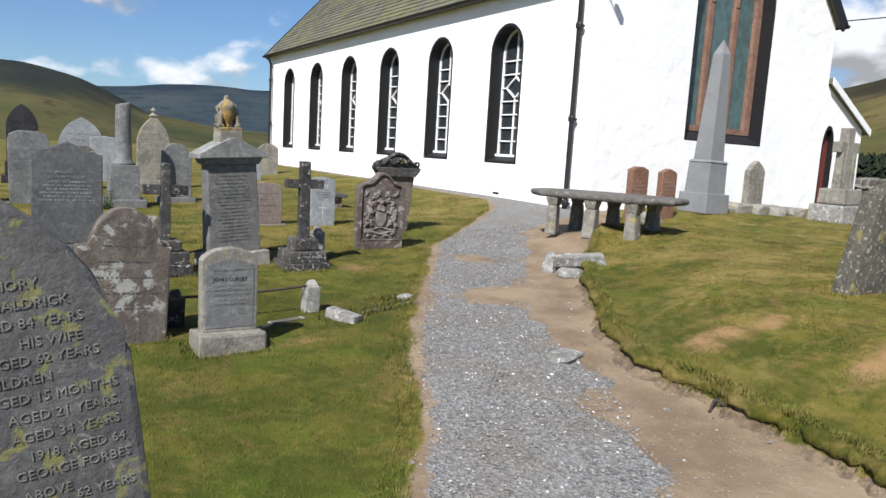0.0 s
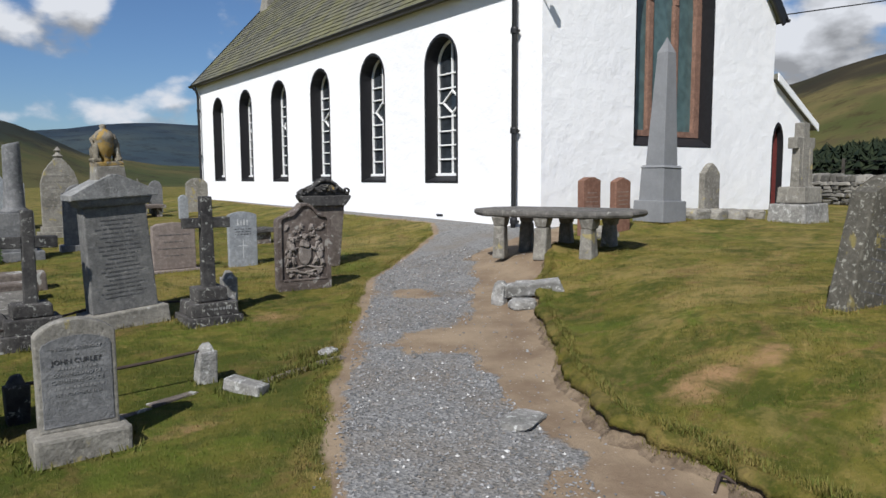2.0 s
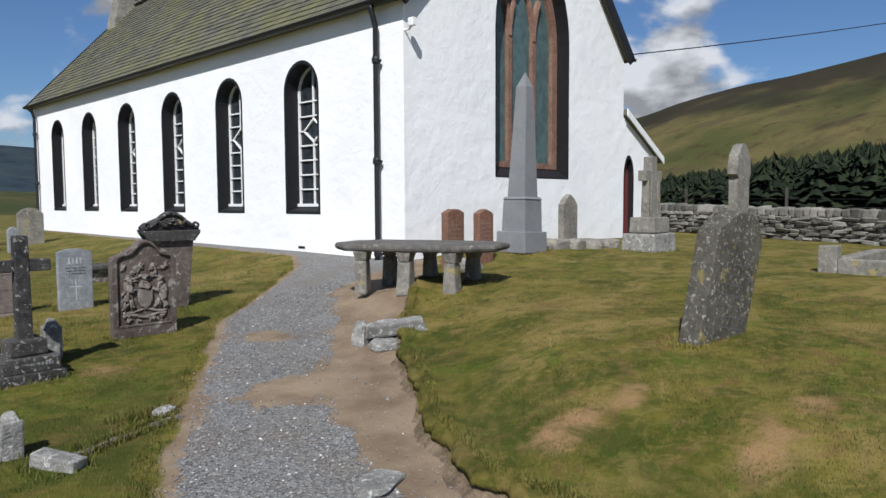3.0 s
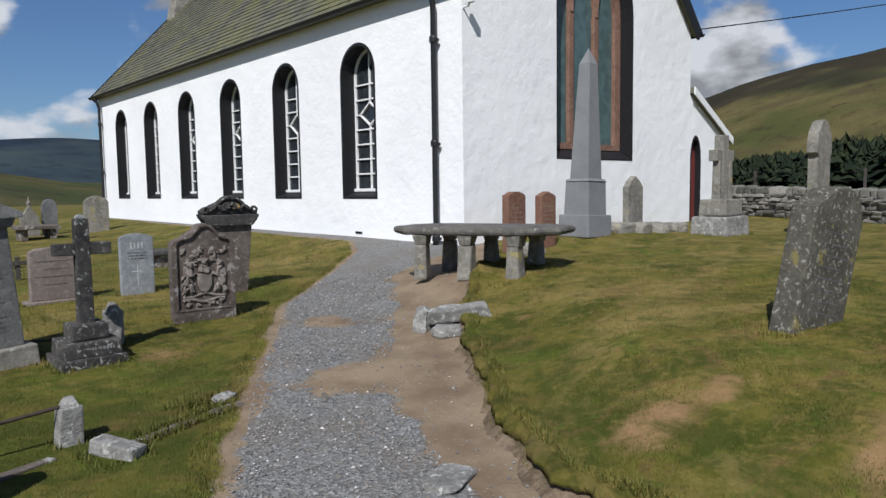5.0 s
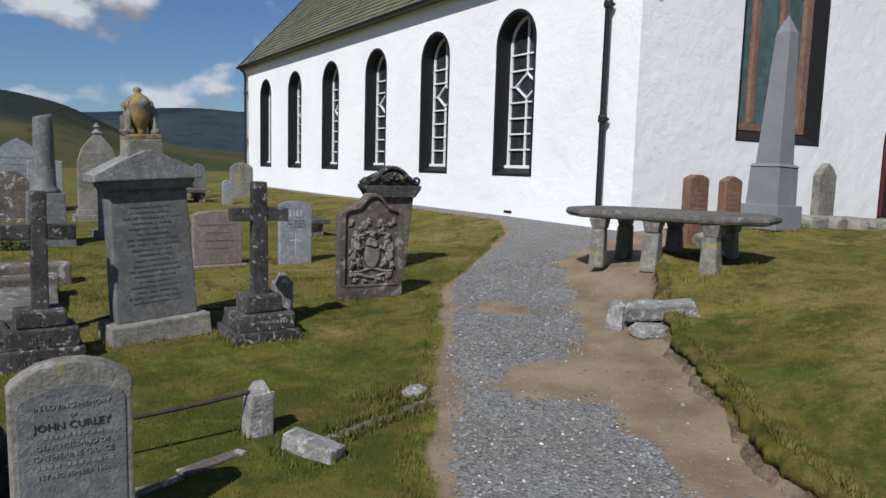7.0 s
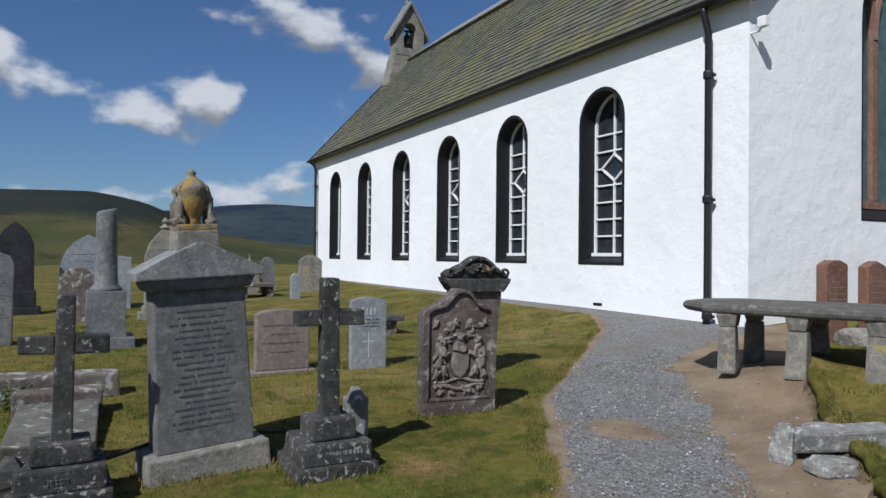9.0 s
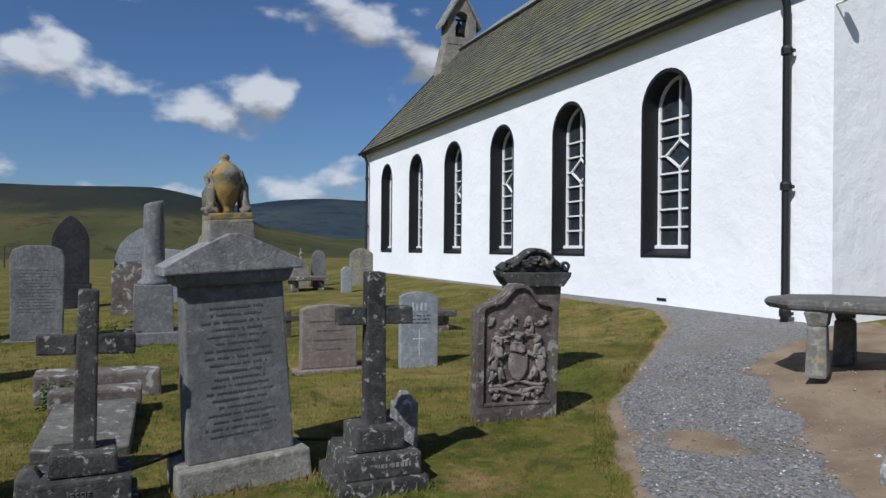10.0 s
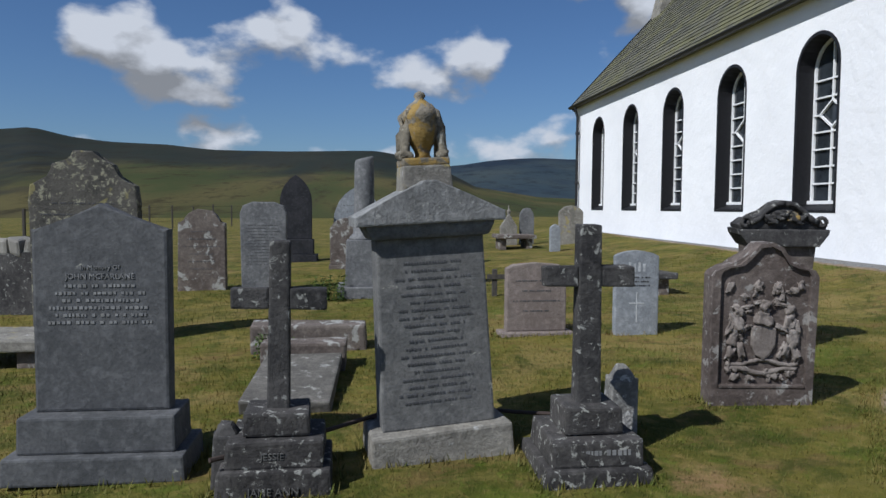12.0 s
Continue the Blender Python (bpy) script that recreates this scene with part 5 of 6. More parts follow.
headstone(place(5.7, 21.5, 0, 0.04), pointed_top(0.36, 0.95, 0.65), 0.12, M_GREY, "grey pointed headstone near the church", seed=45)
t, z = headstone(place(5.2, 21.3, 0, 0.04), gable_top(0.42, 0.82, 0.5), 0.16, M_PALE, "small gabled headstone with a finial", seed=46)
part("finial", lathe([(0.03, 0.78), (0.055, 0.88), (0.02, 0.93), (0.015, 1.02)], 8), M_PALE, t)
headstone(place(-0.72, 10.5, 3, 0.05), [(-0.42, 0), (0.42, 0), (0.42, 1.22), (0.45, 1.28), (0.43, 1.45), (0.28, 1.50), (0.24, 1.62), (0.12, 1.66), (0.08, 1.74), (-0.08, 1.74), (-0.12, 1.66), (-0.24, 1.62), (-0.28, 1.50), (-0.43, 1.45), (-0.45, 1.28), (-0.42, 1.22)], 0.16, M_LICHEN, "large old headstone with a scrolled head, crusted with yellow lichen", seed=47, worn=0.012, rows=9)

# ledger tomb and low slabs behind the crosses
t = thing("ledger_tomb", place(1.22, 8.8, 0, 0.02), "flat sloping ledger stone of lichened sandstone", "tomb", "ledger tombs")
bm = block(-0.27, 0.27, -0.5, 0.42, 0.02, 0.12, 0.015, rough=0.01, seed=5)
bm.transform(pose(0, 0, 0.02, 6, 0, -3))
part("ledger_slab", bm, M_LEDGER, t)
part("headblock", block(-0.31, 0.31, 0.43, 0.66, 0, 0.25, 0.02, rough=0.015, seed=6), M_BROWN, t)
t = thing("kerb_stone", place(1.22, 9.95, 0, 0.02), "pale weathered stone kerb on the lawn", "kerb")
part("body", block(-0.46, 0.46, -0.12, 0.12, 0, 0.24, 0.02, rough=0.015, seed=8), M_BROWN, t)
t = thing("slab_tomb", place(-1.15, 9.9, 0, 0.02), "low flat stone slab on short blocks", "tomb", "ledger tombs")
part("slab", block(-0.55, 0.42, -0.3, 0.3, 0.16, 0.25, 0.015, rough=0.01, seed=9), M_PALE, t)
for s in (-0.4, 0.3):
    part("support", block(s - 0.08, s + 0.08, -0.25, 0.25, 0, 0.17, 0.012), M_BROWN, t)
t = thing("chest_tomb", place(5.05, 12.3, 0, 0.02), "low dark stone chest tomb in the grass", "tomb", "ledger tombs")
part("chest", block(-0.22, 0.22, -0.2, 0.2, 0, 0.22, 0.02, rough=0.008), M_BROWN, t)
part("lid", block(-0.28, 0.30, -0.26, 0.26, 0.21, 0.28, 0.02, rough=0.01, seed=4), M_DARK, t)
t = thing("table_slab", place(5.1, 20.2, 0, 0.02), "low stone table slab among the far headstones", "tomb", "ledger tombs")
part("slab", block(-0.45, 0.45, -0.4, 0.4, 0.26, 0.35, 0.02), M_BROWN, t)
for sx in (-0.3, 0.3):
    part("support", block(sx - 0.07, sx + 0.07, -0.3, 0.3, 0, 0.27, 0.012), M_BROWN, t)


def stub(x, y, w, h, material, label, seed, rz=0):
    t = thing("boundary_stone", place(x, y, rz, 0.04), label, "stone", "boundary stones")
    bm = block(-w / 2, w / 2, -w * 0.42, w * 0.42, 0, h * 0.82, 0.012, 0.92, rough=0.012, seed=seed)
    bm2 = block(-w * 0.44, w * 0.44, -w * 0.37, w * 0.37, h * 0.80, h, 0.02, 0.45, rough=0.008, seed=seed + 5)
    merge(bm, bm2)
    part("body", bm, material, t, smooth=False)
    return t


stub(2.13, 5.52, 0.13, 0.31, M_ROCK, "rough whitish boundary stone holding an iron bar", 1)
stub(1.02, 5.42, 0.13, 0.32, M_DARK, "black rounded boundary stone", 2)
stub(1.06, 7.28, 0.13, 0.33, M_DARK, "black rounded boundary stone", 3)
stub(3.02, 7.66, 0.15, 0.40, M_ROCK, "broken lichened stone fragment beside a cross", 4)
t = thing("stone_block", Matrix.Translation((2.27, 5.16, ground_z(2.27, 5.16) - 0.01)) @ pose(0, 0, 0, 0, 6, -62), "loose pale dressed stone block on the grass", "stone")
part("body", block(-0.15, 0.15, -0.055, 0.055, 0, 0.08, 0.012, rough=0.008, seed=3), M_ROCK, t)


def bar(a, b, name="iron_bar", sag=0.015):
    n = 8
    pts = [tuple(Vector(a).lerp(Vector(b), i / n) - Vector((0, 0, sag * 4 * (i / n) * (1 - i / n)))) for i in range(n + 1)]
    ob = part(name, tube(pts, 0.011, 7), M_RUST)
    return tagged(ob, "rusty iron bar between low boundary stones", "iron bar", "iron bars")


bar((1.02, 5.42, 0.45), (2.10, 5.52, 0.47))
bar((1.02, 7.10, 0.46), (1.9, 7.85, 0.47))
bar((2.3, 7.80, 0.45), (3.0, 7.62, 0.46))


def kerb_line(a, b, n, seed):
    r = random.Random(seed)
    for i in range(n):
        f0, f1 = i / n, (i + 0.94) / n
        p, q = Vector(a).lerp(Vector(b), f0), Vector(a).lerp(Vector(b), f1)
        c, d = (p + q) / 2, q - p
        z = ground_z(c.x, c.y)
        bm = block(-d.length / 2, d.length / 2, -0.045, 0.045, -0.05, 0.010 + r.uniform(-0.006, 0.004), 0.010, rough=0.007, seed=seed + i)
        ob = part("kerb_stone", bm, M_BROWN)
        ob.matrix_world = Matrix.Translation((c.x, c.y, z)) @ pose(0, 0, 0, 0, 0, math.degrees(math.atan2(d.y, d.x)))
        tagged(ob, "low weathered kerb stone sunk in the turf", "kerb", "grave kerb")


kerb_line((1.38, 5.12), (2.02, 5.36), 2, 1)
kerb_line((2.38, 5.26), (3.16, 5.46), 3, 7)


def loose_rock(x, y, sx, sy, sz, seed, rz=0, ry=0, label="rough pale stone at the path edge", lift=0.0, material=None):
    ob = part("rock", rough_rock(sx, sy, sz, seed, 3, 0.2), material or M_ROCK)
    ob.matrix_world = Matrix.Translation((x, y, ground_z(x, y) + sz * 0.45 + lift)) @ pose(0, 0, 0, 0, ry, rz)
    return tagged(ob, label, "rock", "loose rocks")


loose_rock(3.08, 5.60, 0.10, 0.055, 0.026, 5, 30, 0, "flat triangular stone at the path edge")
flag = part("rock", block(-0.29, 0.27, -0.085, 0.09, -0.05, 0.065, 0.022, 0.93, rough=0.022, seed=14), M_ROCK)
flag.matrix_world = Matrix.Translation((5.40, 5.80, ground_z(5.40, 5.80) + 0.08)) @ pose(0, 0, 0, 8, -7, -36)
tagged(flag, "long flat pale flagstone bedded in the turf edge", "rock", "loose rocks")
loose_rock(5.13, 5.99, 0.075, 0.07, 0.13, 7, 20, 8, "upright broken pale stone at the turf edge", 0.02)
loose_rock(5.19, 5.72, 0.13, 0.09, 0.055, 8, -30, 0)
loose_rock(5.45, 5.86, 0.20, 0.10, 0.09, 12, -40, 0, "half-buried pale stone under a flagstone")
loose_rock(3.35, 3.68, 0.16, 0.10, 0.02, 9, 25, 0, "flat pale stone trodden into the path")

# twigs pulled out of the turf edge
t = thing("twig", Matrix.Translation((3.52, 2.55, ground_z(3.52, 2.55))), "dark dead root sticking out of the earth bank", "twig")
for k, (dx, dy, dz) in enumerate(((-0.07, -0.02, 0.0), (0.05, -0.07, 0.01), (0.08, 0.03, 0.04))):
    part("branch", tube([(dx, dy, dz), (dx * 0.3, dy * 0.3, 0.05), (0, 0, 0.055)], 0.008, 6), M_RUST, t)

# ---- table tomb ----
TABLE_Z = ground_z(7.0, 7.15) - 0.06
t = thing("table_tomb", Matrix.Translation((7.02, 7.16, TABLE_Z)) @ pose(0, 0, 0, 0, 0, 24), "dark weathered stone table tomb on six squat legs", "tomb")
TT = 1.215 - TABLE_Z
bm = bmesh.new()
r = random.Random(8)
outline = [(-0.53, -0.74), (-0.26, -1.05), (0.28, -1.08), (0.54, -0.80), (0.53, 0.72), (0.27, 1.0), (-0.25, 1.02), (-0.54, 0.76)]
edge = []
for (ax, ay), (bx, by) in zip(outline, outline[1:] + outline[:1]):
    edge += [(ax + (bx - ax) * k / 5 + r.uniform(-0.008, 0.008), ay + (by - ay) * k / 5 + r.uniform(-0.008, 0.008)) for k in range(5)]
rings = [[bm.verts.new((x * k, y * k, TT + dz)) for x, y in edge] for k, dz in ((0.955, -0.088), (0.985, -0.07), (1.0, -0.045), (0.992, -0.018), (0.97, 0.0))]
for lo, hi in zip(rings, rings[1:]):
    for i in range(len(edge)):
        j = (i + 1) % len(edge)
        bm.faces.new((lo[i], lo[j], hi[j], hi[i]))
bm.faces.new(rings[0][::-1]), bm.faces.new(rings[-1])
part("slab", bm, M_TABLE, t, "thick dark slab with clipped corners and lichen")
for i, x in enumerate((-0.40, 0.40)):
    for k, y in enumerate((-0.58, 0.0, 0.56)):
        bm = block(-0.105, 0.105, -0.085, 0.085, -0.12, TT - 0.20, 0.028, 0.80, rough=0.012, seed=i * 3 + k)
        top = block(-0.084, 0.084, -0.068, 0.068, TT - 0.205, TT - 0.086, 0.012, 1.35, rough=0.006, seed=9 + k)
        merge(bm, top)
        bm.transform(Matrix.Translation((x, y, 0)) @ pose(0, 0, 0, 0, 0, 6 * (k - 1)))
        part("leg", bm, M_PALE, t)

# ---- obelisk and stones by the gable ----
t = thing("obelisk", place(10.20, 8.02, 0, 0.03, 0, 1.8), "tall smooth grey granite obelisk on a square pedestal", "monument")
OB = ground_z(10.20, 8.02) - 0.03
part("plinth", block(-0.30, 0.30, -0.30, 0.30, 0, 1.22 - OB, 0.015, 0.97), M_OBELISK, t)
part("pedestal", block(-0.235, 0.235, -0.235, 0.235, 1.21 - OB, 1.745 - OB, 0.012, 0.94), M_OBELISK, t)
part("pedestal_moulding", block(-0.235, 0.235, -0.235, 0.235, 1.742 - OB, 1.78 - OB, 0.004, 0.86), M_OBELISK, t)
part("shaft", block(-0.175, 0.175, -0.175, 0.175, 1.775 - OB, 3.56 - OB, 0.006, 0.58), M_OBELISK, t)
bm = block(-0.1005, 0.1005, -0.1005, 0.1005, 3.555 - OB, 3.80 - OB, 0, 0.02)
part("point", bm, M_OBELISK, t)
headstone(place(8.43, 7.90, 0, 0.03), [(-0.18, 0), (0.18, 0), (0.18, 0.82), (0.10, 0.85), (0.06, 0.87), (-0.06, 0.87), (-0.10, 0.85), (-0.18, 0.82)], 0.12, M_BRICKRED, "small polished red granite headstone with gilt lettering", seed=51, worn=0.0, rows=7, ink=M_PINK)
headstone(place(9.06, 7.86, 0, 0.03), [(-0.165, 0), (0.165, 0), (0.165, 0.77), (0.09, 0.80), (0.0, 0.835), (-0.09, 0.80), (-0.165, 0.77)], 0.12, M_BRICKRED, "small polished red granite headstone with gilt lettering", seed=52, worn=0.0, rows=7, ink=M_PINK)
headstone(place(11.66, 8.10, 0, 0.11), [(-0.22, 0), (0.22, 0), (0.22, 0.74), (0.15, 0.78), (0.13, 0.84), (0.0, 0.92), (-0.13, 0.84), (-0.15, 0.78), (-0.22, 0.74)], 0.12, M_PALE, "small old sandstone headstone with a shaped head", plinths=((0.62, 0.4, 0.10),), seed=53)
for i, (x, y, s) in enumerate(((10.95, 7.85, 0.24), (11.35, 7.75, 0.30), (11.8, 7.72, 0.32), (12.3, 7.7, 0.26), (8.35, 7.55, 0.18))):
    loose_rock(x, y, s, 0.18, 0.12, 60 + i, 20 * i, 0, "rough stone set in the turf by the gable", -0.02, M_PALE)
t = thing("angel_cross", place(12.3, 6.85, 0, 0.04), "grey stone cross monument with carved supports on a stepped base", "monument")
part("base", block(-0.40, 0.40, -0.32, 0.32, 0, 0.34, 0.03, 0.95, rough=0.01), M_ROCK, t)
part("step", block(-0.28, 0.28, -0.24, 0.24, 0.355, 0.62, 0.02, 0.95), M_PALE, t)
part("shaft", block(-0.10, 0.10, -0.09, 0.09, 0.615, 1.66, 0.012, 0.9), M_PALE, t)
part("crossbar", block(-0.29, 0.29, -0.075, 0.075, 1.24, 1.42, 0.012), M_PALE, t)
for s in (-1, 1):
    bm = block(-0.05, 0.05, -0.07, 0.07, 0.60, 1.26, 0.018, 0.85, rough=0.01, seed=5 + s)
    bm.transform(Matrix.Translation((s * 0.17, -0.02, 0)))
    part("carved_support", bm, M_PALE, t)
headstone(place(6.185, 3.185, -9, 0.28, 3, 11.5), [(-0.28, -0.2), (0.30, -0.2), (0.31, 1.05), (0.28, 1.17), (0.18, 1.25), (0.05, 1.28), (-0.09, 1.24), (-0.20, 1.14), (-0.30, 1.08)], 0.18, M_LEAN, "leaning old headstone spotted with lichen", seed=55, worn=0.01, rows=8)
t, z = headstone(place(13.0, 5.6, 0, 0.03), [(-0.24, 0), (0.24, 0), (0.22, 0.9), (0.30, 0.95), (0.30, 1.05), (0.26, 1.25), (0.12, 1.42), (0.0, 1.46), (-0.12, 1.42), (-0.26, 1.25), (-0.30, 1.05), (-0.30, 0.95), (-0.22, 0.9)], 0.16, M_PALE, "tall grey headstone with a rounded carved head", plinths=((0.8, 0.5, 0.25), (0.6, 0.36, 0.15)), seed=57)
t = thing("kerbed_grave", place(11.2, 3.4, 0, 0.02), "low stone kerb and corner post around a grave", "grave")
part("corner_post", block(-0.42, -0.2, 0.1, 0.32, 0, 0.36, 0.02, rough=0.01), M_PALE, t)
part("kerb", block(-0.25, 1.6, -0.05, 0.15, 0, 0.22, 0.02, rough=0.01, seed=3), M_PALE, t)
part("kerb", block(-0.40, -0.25, -1.4, 0.1, 0, 0.2, 0.02, rough=0.01, seed=4), M_PALE, t)

# overhead cable
pts = []
for i in range(15):
    f = i / 14 * 2.6
    pts.append((15.55 + 12.3 * f, 9.0 - 2.9 * f, 4.98 + 2.75 * f - 0.5 * f * (1 - f / 2.6)))
tagged(part("overhead_cable", tube(pts, 0.014, 6), M_IRON), "black overhead cable running from the church eave", "cable")


# ---- dry-stone walls and fences ----
def stone_variants(n):
    out = []
    for i in range(n):
        bm = block(-0.5, 0.5, -0.5, 0.5, -0.5, 0.5, 0.2, rough=0.13, seed=100 + i)
        me = bpy.data.meshes.new("stone")
        bmesh.ops.recalc_face_normals(bm, faces=bm.faces)
        bm.to_mesh(me)
        bm.free()
        me.materials.append(M_WALLSTONE)
        out.append(me)
    return out


def wallstone_mat():
    a = Mat("dry-stone walling", 0.9, spec=0.2)
    k = a.mix(a.rand(), (0.10, 0.095, 0.083), (0.26, 0.245, 0.215))
    k = a.mix(a.span(a.noise(12, 5, 0.65), 0.55, 0.7, 0, 0.5), k, (0.32, 0.32, 0.29))
    k = a.mix(a.span(a.noise(5, 5, 0.65), 0.55, 0.7, 0, 0.6), k, (0.07, 0.07, 0.06))
    return a.color(k).bump(a.noise(30, 5, 0.7), 0.6, 0.015).m


M_WALLSTONE = wallstone_mat()
VARIANTS = stone_variants(10)


def dry_wall(name, a, b, h, label, seed, courses):
    """A dry-stone wall: a dark core, faced with uneven courses of single stones under upright cope stones."""
    r = random.Random(seed)
    a, b = Vector(a), Vector(b)
    length = (b - a).length
    d = (b - a) / length
    ang = math.atan2(d.y, d.x)
    w = tagged(new(name), label, "wall", kind="structure")
    core = bmesh.new()
    n = 12
    for i in range(n):
        p = a.lerp(b, (i + 0.5) / n)
        z = ground_z(p.x, p.y)
        bm2 = block(-length / n / 2, length / n / 2, -0.15, 0.15, z - 0.2, z + h * 0.84 * (0.8 + 0.2 * i / n), 0)
        bm2.transform(Matrix.Translation((p.x, p.y, 0)) @ pose(0, 0, 0, 0, 0, math.degrees(ang)))
        merge(core, bm2)
    part("core", core, M_DARK, w)

    def put(s, z, sx, sz, off, tilt):
        p = a + d * s + Vector((d.y, -d.x)) * off
        ob = new("stone", r.choice(VARIANTS))
        ob.parent = w
        ob.matrix_world = Matrix.Translation((p.x, p.y, ground_z(p.x, p.y) + z)) @ pose(0, 0, 0, 0, tilt, math.degrees(ang)) @ Matrix.Diagonal((sx, 0.3, sz, 1))

    def low(s):
        return 0.80 + 0.20 * s / length

    ch = h * 0.84 / courses
    for c in range(courses):
        s = r.uniform(0, 0.2)
        while s < length:
            sx = r.uniform(0.14, 0.38)
            put(s + sx / 2, low(s) * ch * (c + 0.5) + r.uniform(-0.02, 0.02), sx * 0.97, low(s) * ch * r.uniform(0.75, 1.15), -0.05 + r.uniform(-0.05, 0.04), r.uniform(-8, 8))
            s += sx
    s = 0
    while s < length:
        sx = r.uniform(0.13, 0.30)
        put(s + sx / 2, low(s) * h * 0.84 + 0.07, sx * 0.98, r.uniform(0.17, 0.25), 0.0, r.uniform(-12, 12))
        s += sx
    return w


dry_wall("wall_east", (15.4, 1.2), (18.9, 11.2), 0.68, "grey dry-stone churchyard wall with upright cope stones", 5, 6)
dry_wall("wall_west", (-4.2, 13.0), (-1.9, 12.5), 0.85, "dark dry-stone wall at the churchyard edge", 6, 6)


def wire_fence(posts, h, wires, label):
    f = thing("wire_fence", Matrix.Identity(4), label, "fence")
    tops = []
    for i, (x, y) in enumerate(posts):
        z = ground_z(x, y)
        part("post", block(x - 0.035, x + 0.035, y - 0.035, y + 0.035, z - 0.1, z + h * (1 + 0.05 * math.sin(i * 2.3)), 0.01), M_WOODPOST, f)
        tops.append((x, y, z))
    for k in range(wires):
        part("wire", tube([(x, y, z + h * (0.35 + 0.6 * k / max(1, wires - 1))) for x, y, z in tops], 0.006, 4), M_IRON, f)


wire_fence([(-7.4, 24.1), (-7.7, 28.9), (-8.0, 33.7)] + [(-8.4 + 0.72 * i, 38.6 + 1.2 * i) for i in range(9)], 1.15, 3, "field fence of weathered posts and wire")
wire_fence([(20.6 + 0.35 * i * 2.2, 13 - 2.6 * i) for i in range(6)][::-1], 1.15, 4, "wire stock fence behind the dry-stone wall")
t = thing("wooden_rail", place(3.6, 12.6, 0, 0.0), "short grey wooden rail on low posts", "fence")
for x in (-0.35, 0.3):
    part("post", block(x - 0.03, x + 0.03, -0.03, 0.03, -0.05, 0.32, 0.006), M_WOODPOST, t)
part("rail", block(-0.45, 0.32, -0.045, -0.03, 0.20, 0.26, 0.004), M_WOODPOST, t)


# ---- weeds ----
def leaf_mat():
    a = Mat("nettle leaves", 0.6, spec=0.3)
    return a.color(a.mix(a.island(), (0.030, 0.060, 0.010), (0.085, 0.135, 0.025))).m


M_LEAF = leaf_mat()


def weed_clump(x, y, w, h, stems, seed, label):
    """Nettles: thin stems with pairs of pointed drooping leaves."""
    r = random.Random(seed)
    t = thing("weed_clump", Matrix.Translation((x, y, ground_z(x, y) - 0.01)), label, "weeds", "weeds")
    stem, leaf = bmesh.new(), bmesh.new()
    for k in range(stems):
        px, py, top = r.gauss(0, w * 0.45), r.gauss(0, w * 0.3), h * r.uniform(0.5, 1.0)
        lx, ly = r.uniform(-0.06, 0.06), r.uniform(-0.06, 0.06)
        tube([(px, py, 0), (px + lx * 0.4, py + ly * 0.4, top * 0.5), (px + lx, py + ly, top)], 0.003, 4, bm=stem)
        for q in range(6):
            f = (q + 1) / 6
            c = Vector((px + lx * f * f, py + ly * f * f, top * f))
            a0 = r.uniform(0, 6.283)
            for s2 in (0, math.pi):
                d = Vector((math.cos(a0 + s2), math.sin(a0 + s2), 0))
                n = Vector((-d.y, d.x, 0))
                l = r.uniform(0.03, 0.055) * (1.2 - 0.5 * f)
                p = [c, c + d * l * 0.45 + n * l * 0.3 + Vector((0, 0, 0.006)), c + d * l - Vector((0, 0, l * 0.4)), c + d * l * 0.45 - n * l * 0.3 + Vector((0, 0, 0.006))]
                vs = [leaf.verts.new(v) for v in p]
                leaf.faces.new(vs[:3]), leaf.faces.new((vs[0], vs[2], vs[3]))
    part("stems", stem, M_LEAF, t)
    part("leaves", leaf, M_LEAF, t)


weed_clump(1.28, 12.62, 0.28, 0.34, 26, 1, "green nettles at the foot of a column monument")
weed_clump(0.93, 9.62, 0.16, 0.22, 14, 2, "green nettles beside a low stone kerb")

# ---- loose chippings and grass ----
def on_path(x, y):
    return (x > edge_x(LEFT_EDGE, y) + 0.02) & (x < edge_x(GRAVEL_R, y) + 0.05)


def scatter(n, x0, x1, y0, y1, seed, keep):
    g = np.random.default_rng(seed)
    x, y = g.uniform(x0, x1, n), g.uniform(y0, y1, n)
    k = keep(x, y, g)
    return x[k], y[k], g


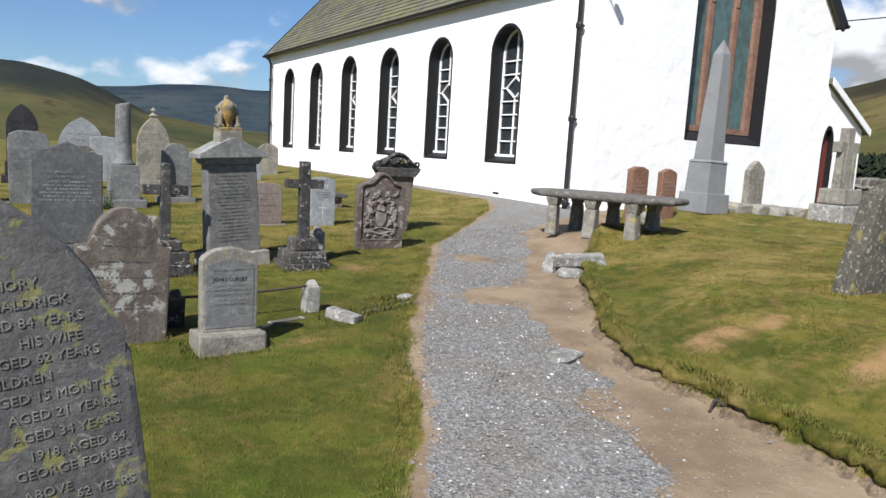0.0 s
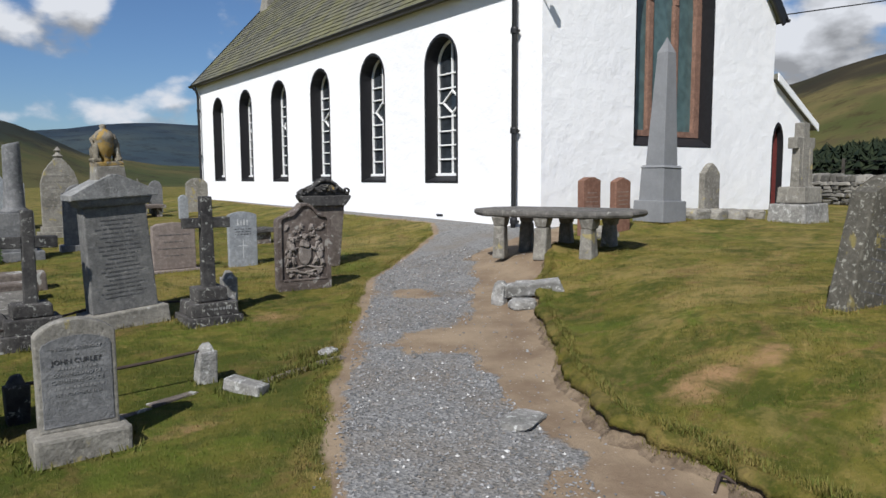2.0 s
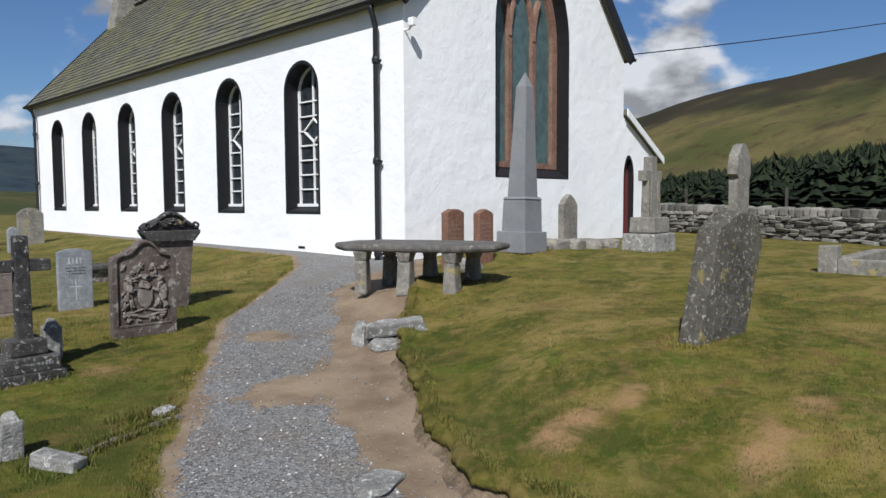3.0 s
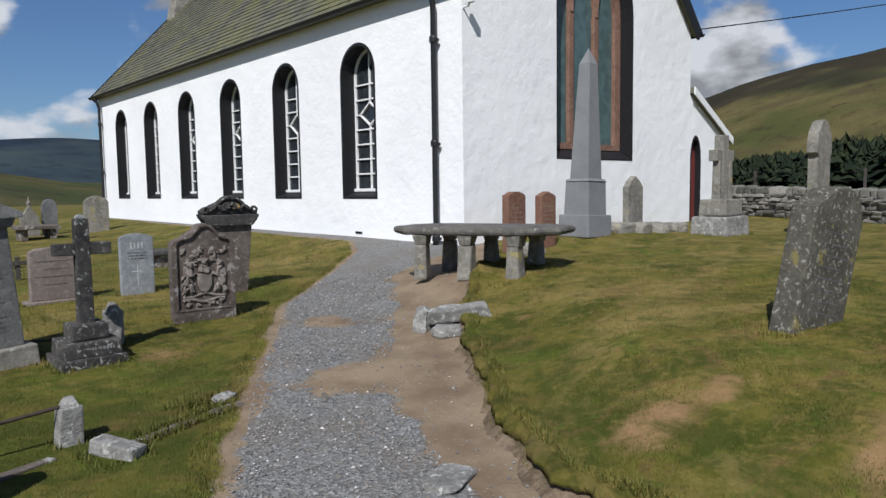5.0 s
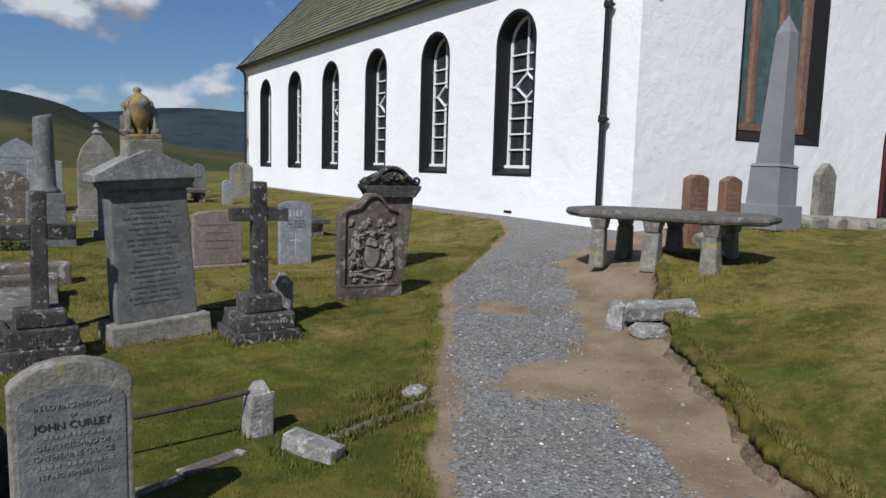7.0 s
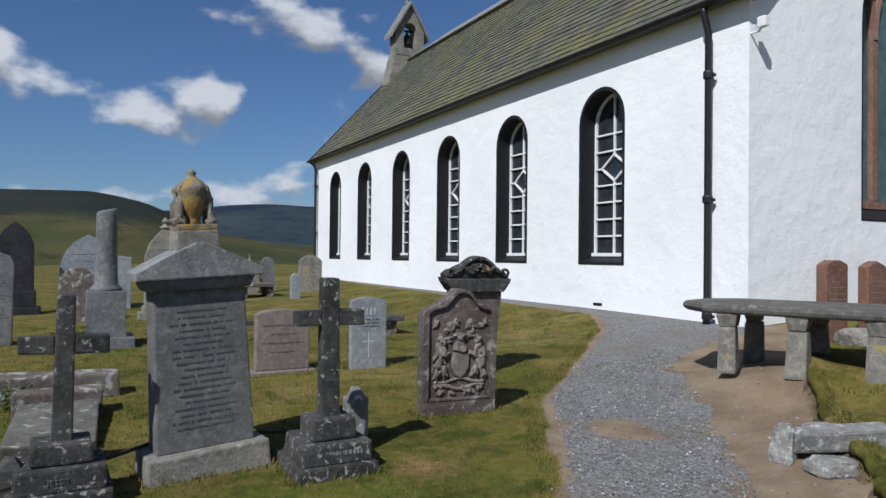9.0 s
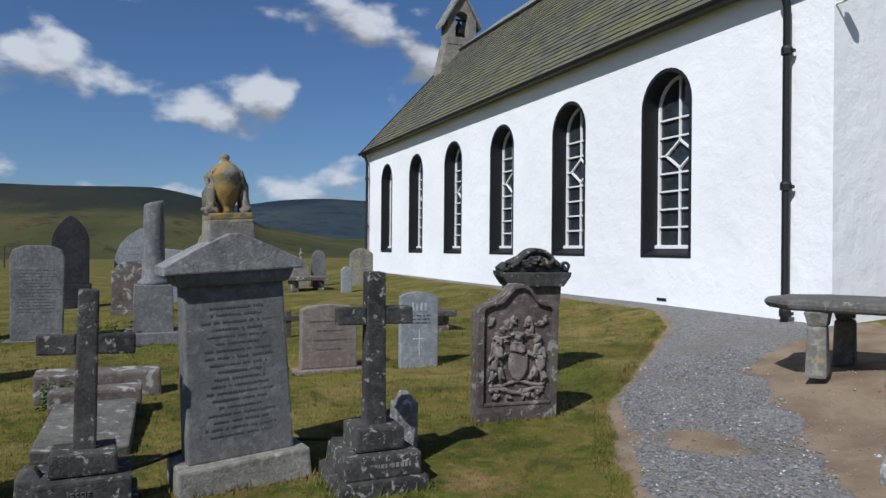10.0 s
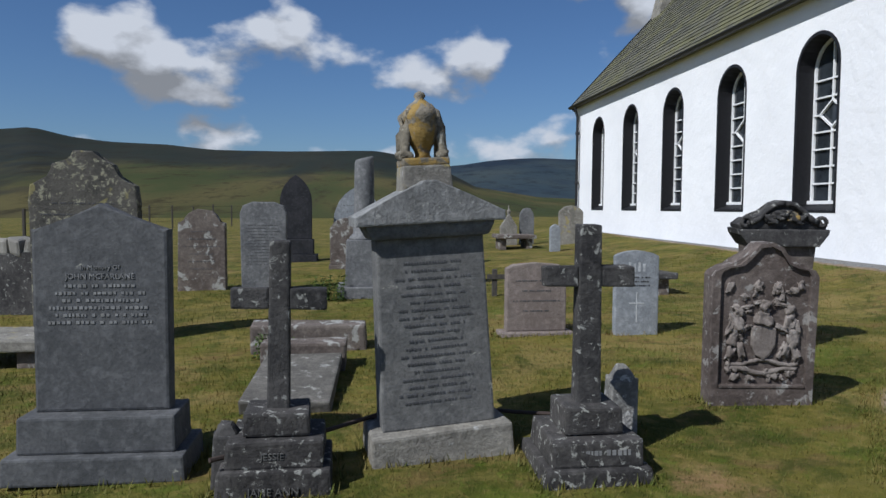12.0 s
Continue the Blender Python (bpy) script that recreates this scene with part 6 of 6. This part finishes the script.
def chippings():
    def keep(x, y, g):
        bare = np.exp(-((x - 4.1) / 0.75) ** 2 - ((y - 5.35) / 0.42) ** 2) + np.exp(-((x - 4.78) / 0.27) ** 2 - ((y - 7.0) / 0.36) ** 2)
        p = np.where(on_path(x, y), 1.0, 0.0) * (1 - 0.95 * np.clip(bare * 1.3, 0, 1))
        stray = (x > edge_x(LEFT_EDGE, y) - 0.1) & (x < edge_x(TURF_EDGE, y) - 0.05)
        return g.random(len(x)) < np.maximum(p, stray * 0.05)

    x, y, g = scatter(62000, 0.5, 7.0, 1.5, 9.0, 4, keep)
    n = len(x)
    z = height(x, y)
    base = np.array([(1, 0, 0), (0, 0.8, 0), (-0.9, 0, 0), (0, -0.85, 0), (0.1, 0.05, 0.62), (0.0, -0.1, -0.5)])
    s = g.uniform(0.005, 0.0125, (n, 1, 1)) * np.where(g.random((n, 1, 1)) < 0.04, 1.7, 1.0)
    a = g.uniform(0, 6.283, n)
    j = base[None] * s * g.uniform(0.65, 1.35, (n, 6, 3)) + s * g.uniform(-0.22, 0.22, (n, 6, 3))
    ca, sa = np.cos(a)[:, None], np.sin(a)[:, None]
    v = np.stack([x[:, None] + j[..., 0] * ca - j[..., 1] * sa, y[:, None] + j[..., 0] * sa + j[..., 1] * ca, z[:, None] + 0.004 + j[..., 2]], -1).reshape(-1, 3)
    f = np.array([(0, 1, 4), (1, 2, 4), (2, 3, 4), (3, 0, 4), (1, 0, 5), (2, 1, 5), (3, 2, 5), (0, 3, 5)])
    f = (np.arange(n)[:, None, None] * 6 + f[None]).reshape(-1, 3)
    me = bpy.data.meshes.new("path_chippings")
    me.from_pydata(v.tolist(), [], f.tolist())
    me.materials.append(M_CHIP)
    tagged(new("path_chippings", me), "loose grey stone chippings on the path", "gravel", kind="stuff")


chippings()


def grass():
    def lawn(x, y):
        off = (x < edge_x(LEFT_EDGE, np.clip(y, -5, 27)) - 0.085 + fringe(y) + 0.05 * np.sin(37.0 * x) * np.sin(31.0 * y)) | ((x > edge_x(TURF_EDGE, np.clip(y, -5, 9)) + 0.02) & (y < 9.0))
        return off & ~((x > 8.2) & (y > 8.9))

    sets = []
    for n, box, size, seed in ((250000, (-1.0, 9.0, 1.6, 9.5), 0.017, 1), (80000, (-3, 14, 8, 16), 0.028, 2)):
        x, y, g = scatter(n, box[0], box[1], box[2], box[3], seed, lambda x, y, g: lawn(x, y))
        sets.append((x, y, g, size))
    # longer fringe along the turf edge and the left edge of the path
    g = np.random.default_rng(7)
    yy = g.uniform(1.6, 6.8, 15000)
    clump = np.array([0.5 + noise.noise(Vector((q * 5.0, 9.1, 0))) for q in yy])
    sets.append((np.array([turf_line(q) for q in yy]) + g.uniform(-0.035, 0.15, 15000), yy, g, 0.022 + 0.022 * np.clip(clump, 0, 1)))
    yy = g.uniform(1.6, 10.5, 7000)
    sets.append((edge_x(LEFT_EDGE, yy) - 0.03 + fringe(yy) - g.uniform(0.0, 1.0, 7000) ** 0.6 * 0.2, yy, g, 0.026))
    # tufts left by the mower round stones and along kerbs
    for cx, cy, w, d in ((0.455, 7.55, 0.42, 0.24), (1.275, 7.31, 0.27, 0.25), (2.035, 7.59, 0.37, 0.22), (2.70, 7.27, 0.27, 0.27), (3.98, 8.02, 0.33, 0.13), (4.86, 9.3, 0.26, 0.16), (4.0, 9.96, 0.22, 0.07), (3.16, 10.15, 0.35, 0.14), (1.25, 4.82, 0.26, 0.19), (0.60, 5.16, 0.32, 0.10), (2.13, 5.52, 0.08, 0.07), (2.27, 5.16, 0.14, 0.14), (6.21, 3.22, 0.36, 0.14), (7.0, 7.1, 0.5, 0.75), (10.2, 8.0, 0.34, 0.34), (12.3, 6.85, 0.44, 0.36), (3.02, 7.66, 0.1, 0.1)):
        n = int(420 * (w + d))
        side, f = g.integers(0, 4, n), g.uniform(-1, 1, n)
        x = cx + np.where(side < 2, f * w, np.where(side == 2, -w, w)) + g.normal(0, 0.022, n)
        y = cy + np.where(side < 2, np.where(side == 0, -d, d), f * d) + g.normal(0, 0.022, n)
        keep = lawn(x, y)
        sets.append((x[keep], y[keep], g, 0.042))
    x = np.concatenate([g.uniform(2.40, 3.12, 900), g.normal(2.95, 0.09, 700)])
    y = np.concatenate([5.275 + (x[:900] - 2.40) * 0.26 + np.where(g.random(900) < 0.5, -0.06, 0.06) + g.normal(0, 0.02, 900), g.normal(5.66, 0.06, 700)])
    keep = lawn(x, y)
    sets.append((x[keep], y[keep], g, 0.045))
    vs, count = [], 0
    for x, y, g, size in sets:
        n = len(x)
        z = height(x, y)
        h, a, l = g.uniform(0.5, 1.3, n) * size, g.uniform(0, 6.283, n), g.uniform(0.2, 0.9, n) * size
        w = size * 0.12
        dx, dy = np.cos(a), np.sin(a)
        p0 = np.stack([x - dy * w, y + dx * w, z - 0.004], -1)
        p1 = np.stack([x + dy * w, y - dx * w, z - 0.004], -1)
        p2 = np.stack([x + dx * l, y + dy * l, z + h], -1)
        vs.append(np.stack([p0, p1, p2], 1).reshape(-1, 3))
        count += n
    v = np.concatenate(vs)
    me = bpy.data.meshes.new("grass")
    me.from_pydata(v.tolist(), [], np.arange(count * 3).reshape(-1, 3).tolist())
    a = me.attributes.new("dry", "FLOAT", "POINT")
    a.data.foreach_set("value", dryness(v[:, 0], v[:, 1]).astype(np.float32))
    a = me.attributes.new("lush", "FLOAT", "POINT")
    a.data.foreach_set("value", lushness(v[:, 0], v[:, 1]).astype(np.float32))
    me.materials.append(M_BLADE)
    tagged(new("grass", me), "short mown grass, green with straw patches", "grass", kind="stuff")


grass()
